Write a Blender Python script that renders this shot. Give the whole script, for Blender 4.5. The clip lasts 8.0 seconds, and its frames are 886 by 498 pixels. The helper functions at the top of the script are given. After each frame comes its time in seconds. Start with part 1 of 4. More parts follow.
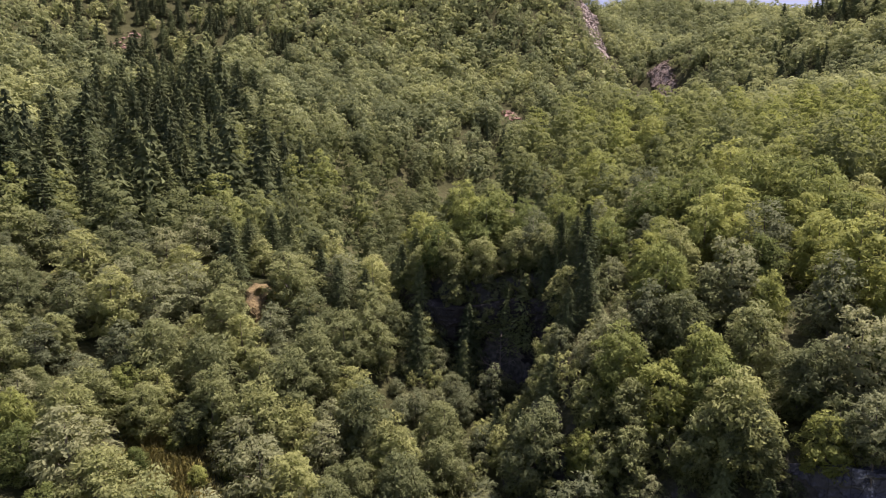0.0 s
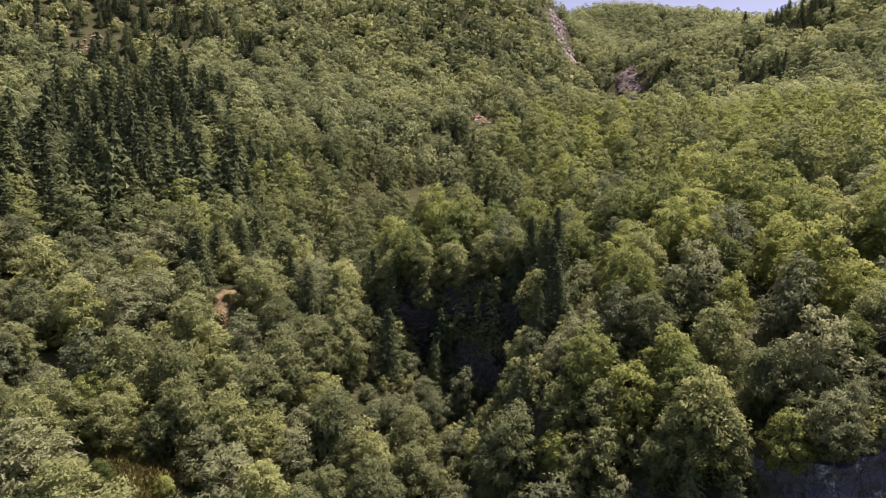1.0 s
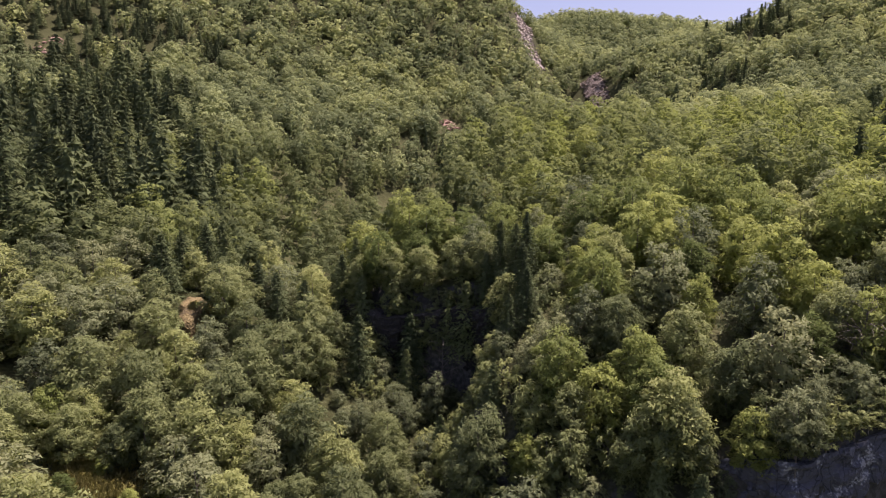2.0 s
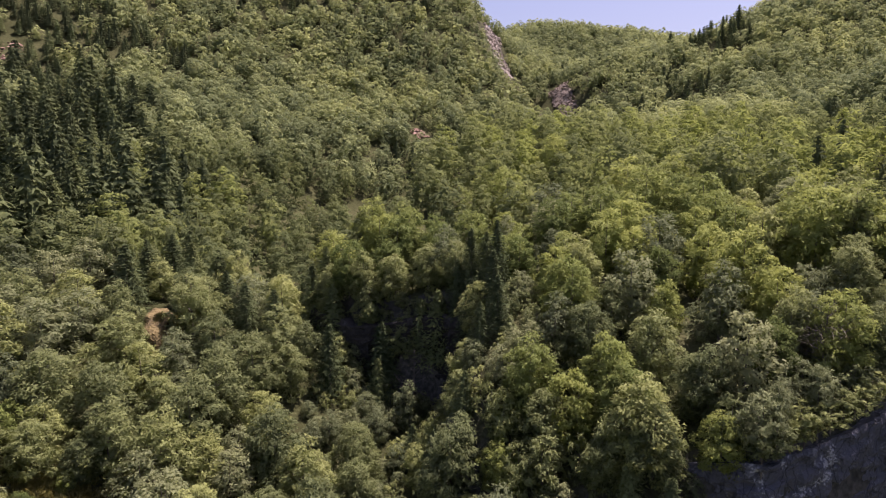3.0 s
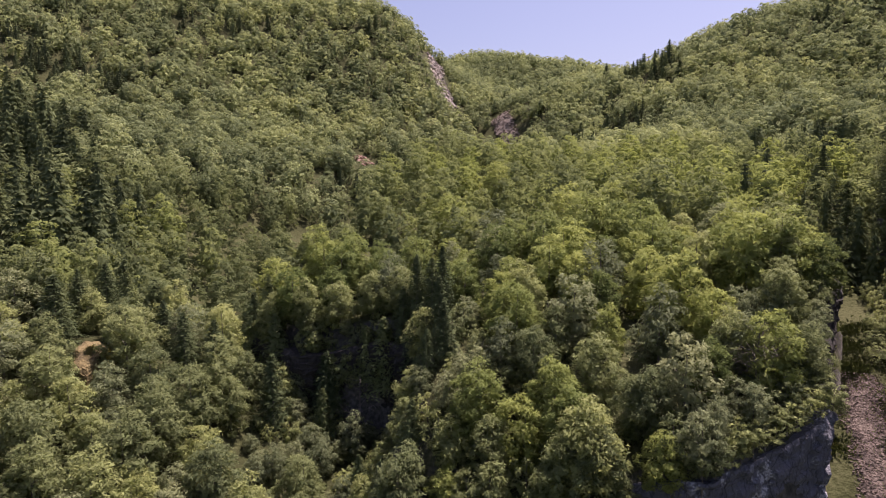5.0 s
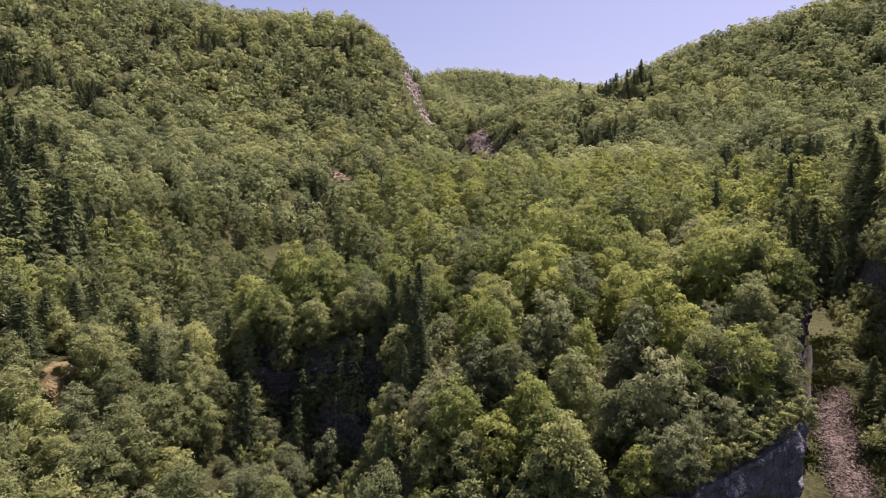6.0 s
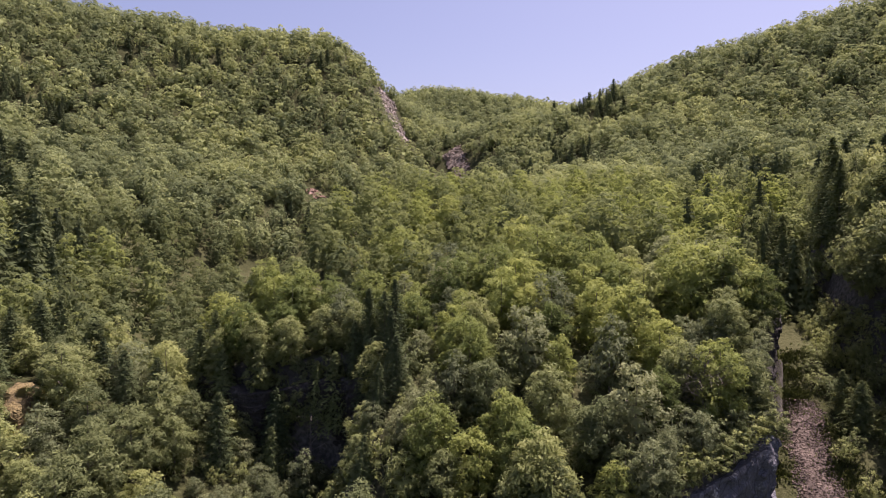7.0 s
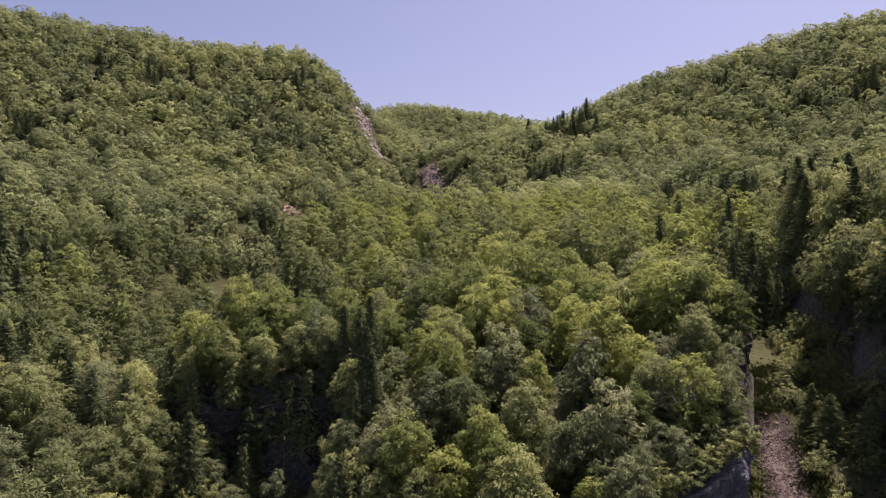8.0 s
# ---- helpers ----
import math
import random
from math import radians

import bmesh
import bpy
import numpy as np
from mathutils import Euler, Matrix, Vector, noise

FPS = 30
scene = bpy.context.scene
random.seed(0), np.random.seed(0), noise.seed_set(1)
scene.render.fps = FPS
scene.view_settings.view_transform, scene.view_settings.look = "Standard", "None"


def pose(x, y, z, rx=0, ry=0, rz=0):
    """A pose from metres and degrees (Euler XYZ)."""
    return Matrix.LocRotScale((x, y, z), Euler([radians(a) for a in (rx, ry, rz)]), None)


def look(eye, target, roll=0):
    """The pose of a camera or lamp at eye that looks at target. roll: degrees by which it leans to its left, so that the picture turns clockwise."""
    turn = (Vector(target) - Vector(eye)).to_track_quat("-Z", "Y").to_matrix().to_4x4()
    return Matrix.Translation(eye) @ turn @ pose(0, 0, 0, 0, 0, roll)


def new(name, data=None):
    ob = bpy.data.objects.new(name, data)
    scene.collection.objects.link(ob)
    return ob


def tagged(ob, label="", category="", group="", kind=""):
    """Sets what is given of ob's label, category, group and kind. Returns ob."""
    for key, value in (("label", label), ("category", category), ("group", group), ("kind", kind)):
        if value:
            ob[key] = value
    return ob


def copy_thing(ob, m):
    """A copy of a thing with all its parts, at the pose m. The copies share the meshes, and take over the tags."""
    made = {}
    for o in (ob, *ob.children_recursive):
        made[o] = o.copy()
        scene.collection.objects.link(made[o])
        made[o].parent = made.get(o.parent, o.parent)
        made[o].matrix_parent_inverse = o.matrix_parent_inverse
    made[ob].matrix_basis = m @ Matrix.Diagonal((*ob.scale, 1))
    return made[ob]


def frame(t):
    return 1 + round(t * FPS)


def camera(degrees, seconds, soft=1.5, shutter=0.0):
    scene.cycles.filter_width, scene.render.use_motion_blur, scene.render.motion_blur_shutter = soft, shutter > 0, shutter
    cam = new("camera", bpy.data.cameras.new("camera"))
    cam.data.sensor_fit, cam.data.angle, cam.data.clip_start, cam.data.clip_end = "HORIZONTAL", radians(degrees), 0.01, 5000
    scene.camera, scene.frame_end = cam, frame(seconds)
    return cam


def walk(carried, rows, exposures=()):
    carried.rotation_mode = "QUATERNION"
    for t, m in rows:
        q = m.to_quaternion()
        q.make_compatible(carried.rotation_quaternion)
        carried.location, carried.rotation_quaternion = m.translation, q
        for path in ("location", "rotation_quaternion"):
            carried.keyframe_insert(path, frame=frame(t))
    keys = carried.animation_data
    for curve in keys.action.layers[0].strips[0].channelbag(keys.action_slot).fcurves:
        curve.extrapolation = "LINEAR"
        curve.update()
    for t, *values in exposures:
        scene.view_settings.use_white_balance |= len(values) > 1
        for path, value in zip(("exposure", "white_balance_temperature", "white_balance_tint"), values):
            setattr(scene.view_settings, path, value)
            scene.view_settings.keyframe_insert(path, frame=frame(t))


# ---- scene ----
# ---------------------------------------------------------------- camera
# The drone hovers over the ravine at z = 60 and turns to the right while it tilts up.
cam = camera(69.4, 8.0, soft=0.6)
EYE = (0.0, 0.0, 60.0)
TURN = [
    (0.0, 0.0, -9.54), (0.5, -1.32, -9.37), (1.0, -2.64, -9.18), (1.5, -4.02, -8.99), (3.0, -8.02, -8.0),
    (3.5, -9.32, -7.51), (4.0, -10.58, -6.97), (4.5, -11.81, -6.34), (6.0, -15.05, -4.17), (6.5, -16.12, -3.43),
    (7.0, -17.2, -2.68), (7.5, -18.3, -1.93), (8.0, -19.4, -1.2)]
walk(cam, [(t, pose(*EYE, 90 + pitch, 0, yaw)) for t, yaw, pitch in TURN], [(0.0, 1.1, 6650, 39), (7.5, 1.1, 6650, 39), (8.0, 0.92, 6650, 39)])

# ---------------------------------------------------------------- light
SUN_AZIMUTH, SUN_HEIGHT = 62.0, 67.0  # degrees clockwise from +y, degrees above the horizon
world = bpy.data.worlds.new("sky")
scene.world = world
world.use_nodes = True
sky = world.node_tree.nodes.new("ShaderNodeTexSky")
sky.sky_type, sky.sun_disc = "NISHITA", False
sky.sun_elevation, sky.sun_rotation = radians(SUN_HEIGHT), radians(SUN_AZIMUTH)
sky.altitude, sky.air_density, sky.dust_density, sky.ozone_density = 900, 1.0, 5.0, 0.8
background = world.node_tree.nodes["Background"]
background.inputs["Strength"].default_value = 0.07
world.node_tree.links.new(sky.outputs["Color"], background.inputs["Color"])
sun = new("sun", bpy.data.lights.new("sun", "SUN"))
sun.data.energy, sun.data.angle, sun.data.color = 4.3, radians(0.5), (1.0, 0.94, 0.84)
sun_way = Vector((math.sin(radians(SUN_AZIMUTH)) * math.cos(radians(SUN_HEIGHT)),
                  math.cos(radians(SUN_AZIMUTH)) * math.cos(radians(SUN_HEIGHT)), math.sin(radians(SUN_HEIGHT))))
sun.matrix_world = look(Vector((0, 0, 400)) + sun_way * 300, (0, 0, 400))


# ---------------------------------------------------------------- materials
def material(name):
    mat = bpy.data.materials.new(name)
    mat.use_nodes = True
    nodes, links = mat.node_tree.nodes, mat.node_tree.links
    return mat, nodes, links, nodes["Principled BSDF"]


def ramp(nodes, stops):
    r = nodes.new("ShaderNodeValToRGB")
    while len(r.color_ramp.elements) < len(stops):
        r.color_ramp.elements.new(0.5)
    for e, (at, colour) in zip(r.color_ramp.elements, stops):
        e.position, e.color = at, (*colour, 1)
    return r


def noise_node(nodes, links, scale, detail=4, coords=None):
    n = nodes.new("ShaderNodeTexNoise")
    n.inputs["Scale"].default_value, n.inputs["Detail"].default_value = scale, detail
    if coords is not None:
        links.new(coords, n.inputs["Vector"])
    return n


def leaf_material(name, dark, mid, light, glow=0.45, joined=False, rough=0.7, gloss=0.08, leaves=0.0):
    """Foliage: each tree has its own tint, each spray its own shade; light comes through the leaves."""
    mat, nodes, links, bsdf = material(name)
    geo = nodes.new("ShaderNodeNewGeometry")
    if joined:
        tint = nodes.new("ShaderNodeAttribute")
        tint.attribute_name = "tint"
        tree = tint.outputs["Fac"]
    else:
        tree = nodes.new("ShaderNodeObjectInfo").outputs["Random"]
    mix = nodes.new("ShaderNodeMath")
    mix.operation = "MULTIPLY_ADD"
    links.new(geo.outputs["Random Per Island"], mix.inputs[0])
    mix.inputs[1].default_value = 0.13 if joined else 0.18
    half = nodes.new("ShaderNodeMath")
    half.operation = "MULTIPLY"
    half.inputs[1].default_value = 0.87 if joined else 0.82
    links.new(tree, half.inputs[0])
    links.new(half.outputs[0], mix.inputs[2])
    colour = ramp(nodes, [(0.1, dark), (0.5, mid), (0.92, light)])
    links.new(mix.outputs[0], colour.inputs["Fac"])
    links.new(colour.outputs["Color"], bsdf.inputs["Base Color"])
    bsdf.inputs["Roughness"].default_value = rough
    bsdf.inputs["Specular IOR Level"].default_value = gloss
    through_leaf = nodes.new("ShaderNodeBsdfTranslucent")
    bright = nodes.new("ShaderNodeHueSaturation")
    bright.inputs["Hue"].default_value, bright.inputs["Saturation"].default_value, bright.inputs["Value"].default_value = 0.49, 1.05, 1.25
    links.new(colour.outputs["Color"], bright.inputs["Color"])
    links.new(bright.outputs["Color"], through_leaf.inputs["Color"])
    blend = nodes.new("ShaderNodeMixShader")
    blend.inputs[0].default_value = glow
    links.new(bsdf.outputs[0], blend.inputs[1])
    links.new(through_leaf.outputs[0], blend.inputs[2])
    surface = blend.outputs[0]
    if leaves:   # a spray is a cluster of single leaves with gaps between them
        place = nodes.new("ShaderNodeTexCoord")
        cells = nodes.new("ShaderNodeTexVoronoi")
        cells.inputs["Scale"].default_value = leaves
        links.new(place.outputs["Object"], cells.inputs["Vector"])
        gap = nodes.new("ShaderNodeMath")
        gap.operation = "GREATER_THAN"
        gap.inputs[1].default_value = 0.6
        links.new(cells.outputs["Distance"], gap.inputs[0])
        clear, cut = nodes.new("ShaderNodeBsdfTransparent"), nodes.new("ShaderNodeMixShader")
        links.new(gap.outputs[0], cut.inputs[0])
        links.new(surface, cut.inputs[1])
        links.new(clear.outputs[0], cut.inputs[2])
        surface = cut.outputs[0]
    links.new(surface, nodes["Material Output"].inputs["Surface"])
    return mat


BEECH = ((0.125, 0.158, 0.072), (0.215, 0.256, 0.106), (0.29, 0.33, 0.125))
YOUNG = ((0.108, 0.15, 0.048), (0.2, 0.252, 0.078), (0.28, 0.328, 0.097))
GREY = ((0.115, 0.145, 0.076), (0.18, 0.217, 0.11), (0.25, 0.284, 0.142))
FIR = ((0.058, 0.084, 0.038), (0.1, 0.132, 0.056), (0.16, 0.196, 0.074))
beech_leaf = leaf_material("beech_leaf", *BEECH, leaves=5.0)
young_leaf = leaf_material("young_leaf", *YOUNG, leaves=5.0)
grey_leaf = leaf_material("grey_leaf", *GREY, leaves=5.0)
fir_needle = leaf_material("fir_needle", *FIR, glow=0.2, rough=0.85, gloss=0.1, leaves=6.0)
# bluer than BEECH: the far hills' haze put into the leaf colour
HAZY_HILL = ((0.158, 0.198, 0.095), (0.245, 0.292, 0.128), (0.325, 0.368, 0.146))
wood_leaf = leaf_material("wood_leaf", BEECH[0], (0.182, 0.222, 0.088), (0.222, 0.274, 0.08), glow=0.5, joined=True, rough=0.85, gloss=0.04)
hazy_beech_leaf = leaf_material("hazy_beech_leaf", *HAZY_HILL, glow=0.36, joined=True, rough=0.85, gloss=0.04)
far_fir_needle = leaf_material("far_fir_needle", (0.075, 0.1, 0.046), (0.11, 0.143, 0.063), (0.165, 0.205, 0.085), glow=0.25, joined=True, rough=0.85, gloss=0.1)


def bark_material():
    mat, nodes, links, bsdf = material("bark")
    n = noise_node(nodes, links, 6.0)
    c = ramp(nodes, [(0.3, (0.07, 0.06, 0.05)), (0.7, (0.2, 0.18, 0.15))])
    links.new(n.outputs["Fac"], c.inputs["Fac"])
    links.new(c.outputs["Color"], bsdf.inputs["Base Color"])
    bsdf.inputs["Roughness"].default_value = 0.9
    return mat


bark = bark_material()
dead_wood = bark_material()
dead_wood.name = "dead_wood"
dead_wood.node_tree.nodes["Color Ramp"].color_ramp.elements[0].color = (0.07, 0.06, 0.05, 1)
dead_wood.node_tree.nodes["Color Ramp"].color_ramp.elements[1].color = (0.16, 0.14, 0.12, 1)


def ground_material():
    """Forest floor, dry grass in the openings, bare rock where it is steep."""
    mat, nodes, links, bsdf = material("forest_floor")
    geo = nodes.new("ShaderNodeNewGeometry")
    big = noise_node(nodes, links, 0.09, 6, geo.outputs["Position"])
    fine = noise_node(nodes, links, 1.7, 8, geo.outputs["Position"])
    add = nodes.new("ShaderNodeMath")
    add.operation = "MULTIPLY_ADD"
    links.new(fine.outputs["Fac"], add.inputs[0])
    add.inputs[1].default_value = 0.7
    links.new(big.outputs["Fac"], add.inputs[2])
    soil = ramp(nodes, [(0.6, (0.032, 0.036, 0.016)), (0.85, (0.05, 0.056, 0.024)), (1.0, (0.075, 0.08, 0.038))])
    links.new(add.outputs[0], soil.inputs["Fac"])
    rock = ramp(nodes, [(0.5, (0.025, 0.026, 0.02)), (0.8, (0.055, 0.055, 0.046)), (1.0, (0.11, 0.105, 0.09))])
    links.new(add.outputs[0], rock.inputs["Fac"])
    split = nodes.new("ShaderNodeSeparateXYZ")
    links.new(geo.outputs["True Normal"], split.inputs[0])
    steep = nodes.new("ShaderNodeMapRange")
    steep.inputs["From Min"].default_value, steep.inputs["From Max"].default_value = 0.62, 0.5
    links.new(split.outputs["Z"], steep.inputs["Value"])
    mix = nodes.new("ShaderNodeMix")
    mix.data_type = "RGBA"
    links.new(steep.outputs["Result"], mix.inputs["Factor"])
    links.new(soil.outputs["Color"], mix.inputs["A"])
    links.new(rock.outputs["Color"], mix.inputs["B"])
    links.new(mix.outputs["Result"], bsdf.inputs["Base Color"])
    bsdf.inputs["Roughness"].default_value, bsdf.inputs["Specular IOR Level"].default_value = 1.0, 0.05
    bump = nodes.new("ShaderNodeBump")
    bump.inputs["Strength"].default_value, bump.inputs["Distance"].default_value = 0.8, 0.4
    links.new(fine.outputs["Fac"], bump.inputs["Height"])
    links.new(bump.outputs["Normal"], bsdf.inputs["Normal"])
    return mat


forest_floor = ground_material()


def rock_material(name, dark, mid, light, streak=0.0, rough=0.92):
    """Weathered stone: blotches, fine grain and, on cliffs, dark runs of water."""
    mat, nodes, links, bsdf = material(name)
    geo = nodes.new("ShaderNodeNewGeometry")
    big = noise_node(nodes, links, 0.35, 5, geo.outputs["Position"])
    fine = noise_node(nodes, links, 3.5, 8, geo.outputs["Position"])
    add = nodes.new("ShaderNodeMath")
    add.operation = "MULTIPLY_ADD"
    links.new(fine.outputs["Fac"], add.inputs[0])
    add.inputs[1].default_value = 0.6
    links.new(big.outputs["Fac"], add.inputs[2])
    value = add.outputs[0]
    if streak:
        squash = nodes.new("ShaderNodeMapping")
        squash.inputs["Scale"].default_value = (1.0, 1.0, 0.12)
        links.new(geo.outputs["Position"], squash.inputs["Vector"])
        runs = noise_node(nodes, links, 0.8, 4, squash.outputs["Vector"])
        more = nodes.new("ShaderNodeMath")
        more.operation = "MULTIPLY_ADD"
        links.new(runs.outputs["Fac"], more.inputs[0])
        more.inputs[1].default_value = streak
        links.new(value, more.inputs[2])
        value = more.outputs[0]
    per = nodes.new("ShaderNodeMath")
    per.operation = "MULTIPLY_ADD"
    links.new(geo.outputs["Random Per Island"], per.inputs[0])
    per.inputs[1].default_value = 0.0 if streak else 0.25
    links.new(value, per.inputs[2])
    lift = 0.5 * streak + (0.0 if streak else 0.12)
    c = ramp(nodes, [(min(1, 0.6 + lift), dark), (min(1, 0.8 + lift), mid), (min(1, 1.0 + lift), light)])
    if streak:
        scale = nodes.new("ShaderNodeMath")
        scale.operation = "MULTIPLY"
        scale.inputs[1].default_value = 0.8
        links.new(per.outputs[0], scale.inputs[0])
        links.new(scale.outputs[0], c.inputs["Fac"])
    else:
        links.new(per.outputs[0], c.inputs["Fac"])
    if streak:   # open joints
        crack = nodes.new("ShaderNodeTexVoronoi")
        crack.feature = "DISTANCE_TO_EDGE"
        crack.inputs["Scale"].default_value = 1.1
        tilt = nodes.new("ShaderNodeMapping")
        tilt.inputs["Scale"].default_value, tilt.inputs["Rotation"].default_value = (1.0, 1.0, 0.45), (0.5, 0.3, 0.0)
        links.new(geo.outputs["Position"], tilt.inputs["Vector"])
        warp = nodes.new("ShaderNodeMix")
        warp.data_type = "RGBA"
        warp.inputs["Factor"].default_value = 0.25
        links.new(tilt.outputs["Vector"], warp.inputs["A"])
        links.new(fine.outputs["Color"], warp.inputs["B"])
        links.new(warp.outputs["Result"], crack.inputs["Vector"])
        open_joint = ramp(nodes, [(0.0, (0.25, 0.25, 0.25)), (0.05, (1.0, 1.0, 1.0))])
        links.new(crack.outputs["Distance"], open_joint.inputs["Fac"])
        jointed = nodes.new("ShaderNodeMix")
        jointed.data_type, jointed.blend_type = "RGBA", "MULTIPLY"
        jointed.inputs["Factor"].default_value = 0.8
        links.new(c.outputs["Color"], jointed.inputs["A"])
        links.new(open_joint.outputs["Color"], jointed.inputs["B"])
        links.new(jointed.outputs["Result"], bsdf.inputs["Base Color"])
    else:
        links.new(c.outputs["Color"], bsdf.inputs["Base Color"])
    bsdf.inputs["Roughness"].default_value = rough
    bump = nodes.new("ShaderNodeBump")
    bump.inputs["Strength"].default_value, bump.inputs["Distance"].default_value = 0.9, 0.3
    links.new(fine.outputs["Fac"], bump.inputs["Height"])
    links.new(bump.outputs["Normal"], bsdf.inputs["Normal"])
    return mat


# slightly blue: the skylight on the shaded face is put into the grey
limestone = rock_material("limestone", (0.085, 0.09, 0.105), (0.18, 0.19, 0.21), (0.32, 0.33, 0.345), streak=0.6)
# darkened limestone: the shade of hollow and gully flank put into the colour
shaded_rock = rock_material("shaded_rock", (0.024, 0.022, 0.019), (0.045, 0.042, 0.037), (0.085, 0.083, 0.08), streak=0.5)
scree_stone = rock_material("scree_stone", (0.055, 0.043, 0.034), (0.105, 0.081, 0.064), (0.165, 0.131, 0.105))
# the scree stone in lighter tones, to brighten the far chutes
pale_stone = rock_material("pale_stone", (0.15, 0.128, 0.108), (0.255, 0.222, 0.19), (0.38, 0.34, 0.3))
brown_stone = rock_material("brown_stone", (0.09, 0.072, 0.058), (0.165, 0.133, 0.107), (0.25, 0.208, 0.17))
ochre_rock = rock_material("ochre_rock", (0.045, 0.034, 0.013), (0.1, 0.076, 0.027), (0.165, 0.13, 0.052))
red_earth = rock_material("red_earth", (0.12, 0.07, 0.05), (0.2, 0.125, 0.09), (0.29, 0.195, 0.15))
dry_grass = leaf_material("dry_grass", (0.26, 0.255, 0.085), (0.38, 0.36, 0.12), (0.5, 0.47, 0.18), glow=0.5)
green_grass = leaf_material("green_grass", (0.08, 0.11, 0.03), (0.13, 0.16, 0.045), (0.2, 0.21, 0.07), glow=0.3)


# ---------------------------------------------------------------- terrain
def value_noise(x, y, seed=0):
    """Smooth noise in -1..1 on a unit lattice, for arrays."""
    x, y = np.asarray(x, float), np.asarray(y, float)
    i, j = np.floor(x), np.floor(y)
    u, v = x - i, y - j
    u, v = u * u * (3 - 2 * u), v * v * (3 - 2 * v)

    def lattice(a, b):
        s = np.sin(a * 127.1 + b * 311.7 + seed * 74.7) * 43758.5453
        return (s - np.floor(s)) * 2 - 1
    return ((lattice(i, j) * (1 - u) + lattice(i + 1, j) * u) * (1 - v)
            + (lattice(i, j + 1) * (1 - u) + lattice(i + 1, j + 1) * u) * v)


class Relief:
    """A smooth surface through ridges and gullies (thin plate)."""

    def __init__(self, lines, stiff=0.5):
        p = np.array([q for line in lines for q in line], float)
        self.at = p[:, :2] / 100
        n = len(p)
        a = np.zeros((n + 3, n + 3))
        a[:n, :n] = self.kernel(self.at) + np.eye(n) * stiff * 1e-3
        a[:n, n] = a[n, :n] = 1
        a[:n, n + 1:], a[n + 1:, :n] = self.at, self.at.T
        self.w = np.linalg.solve(a, np.concatenate([p[:, 2], np.zeros(3)]))

    def kernel(self, q):
        r2 = ((q[:, None] - self.at[None]) ** 2).sum(-1)
        return 0.5 * r2 * np.log(r2 + 1e-12)

    def __call__(self, x, y):
        x, y = np.broadcast_arrays(np.asarray(x, float), np.asarray(y, float))
        q = np.stack([x.ravel(), y.ravel()], -1) / 100
        return (self.kernel(q) @ self.w[:-3] + self.w[-3] + q @ self.w[-2:]).reshape(x.shape)


# plan fitted to the camera's view: x to the right, y ahead, height above an arbitrary zero (the drone is at 60)
ravine = [(6, 20, 6), (5, 60, 12), (3, 76, 16), (-1, 92, 23), (-8, 106, 30), (-11, 126, 27), (-5, 152, 27), (14, 198, 31),
          (50, 262, 42), (101, 334, 64), (106, 370, 86), (107, 396, 104), (105, 418, 119), (100, 440, 141)]
left_bank = [(-30, 58, 22), (-40, 52, 25), (-24, 74, 22), (-40, 75, 29), (-29, 96, 34), (-52, 91, 36), (-32, 157, 39),
             (-59, 104, 40), (-90, 60, 48)]
left_slope = [(-85, 203, 54), (-107, 169, 52), (-38, 237, 63), (-100, 304, 91), (-165, 286, 98), (4, 320, 88), (29, 268, 63),
              (-160, 120, 66), (-40, 390, 138)]
left_ridge = [(-250, 440, 201), (-125, 463, 193), (-63, 466, 189), (-1, 450, 178), (64, 425, 168), (92, 432, 145), (93, 395, 119), (93, 358, 94), (91, 321, 75)]
behind_left = [(-125, 620, 150), (20, 570, 150), (-330, 620, 150), (-330, 250, 150)]
far_saddle = [(181, 624, 184), (249, 568, 168), (269, 491, 148), (165, 485, 128), (117, 368, 98), (119, 336, 80), (135, 400, 112), (260, 700, 150), (60, 700, 170)]
right_ridge = [(221, 380, 129), (246, 353, 147), (267, 324, 155), (311, 282, 168), (346, 255, 175), (450, 190, 172)]
behind_right = [(420, 380, 130), (520, 300, 140), (350, 470, 110)]
right_slope = [(122, 103, 48), (159, 166, 68), (143, 205, 73), (237, 215, 106), (98, 208, 64), (160, 280, 92), (250, 80, 100)]
right_gully = [(54, 36, 12), (60, 52, 26), (64, 58, 29), (69, 65, 32), (79, 73, 36), (92, 86, 41), (106, 106, 47), (112, 10, 32)]
behind = [(0, -60, 10), (-90, -40, 40), (100, -60, 40), (0, -300, 20), (-400, -200, 90), (400, -200, 120)]
low_land = Relief([ravine, left_bank, left_slope, left_ridge, behind_left, far_saddle, right_ridge, behind_right,
                   right_slope, right_gully, behind])
knoll_top = Relief([[(0, 108, 38), (11, 135, 46), (29, 162, 55), (58, 202, 65), (31, 116, 45), (64, 136, 52), (98, 208, 64),
                     (84, 115, 52), (78, 86, 49), (64, 68, 45), (20, 75, 35), (36, 77, 38), (48, 65, 40), (52, 57, 38.5),
                     (45, 54, 35.5), (38, 55, 34), (31, 60, 31), (24, 64, 27), (110, 150, 58)]])
bank_top = Relief([[(83, 56, 50), (97, 76, 57), (110, 94, 61), (130, 103, 62), (159, 166, 70), (150, 60, 72), (100, 30, 42), (250, 80, 104)]])
KNOLL = [(58, 225), (24, 166), (6, 134), (-5, 110), (1, 101), (10, 98), (17, 92), (18, 80), (17, 68), (28, 57), (38, 52),
         (45, 51.9), (51.3, 53.1), (55.6, 57.4), (63, 65), (72.5, 73.5), (82, 85), (91, 102), (104, 120), (135, 132), (150, 180), (120, 240)]
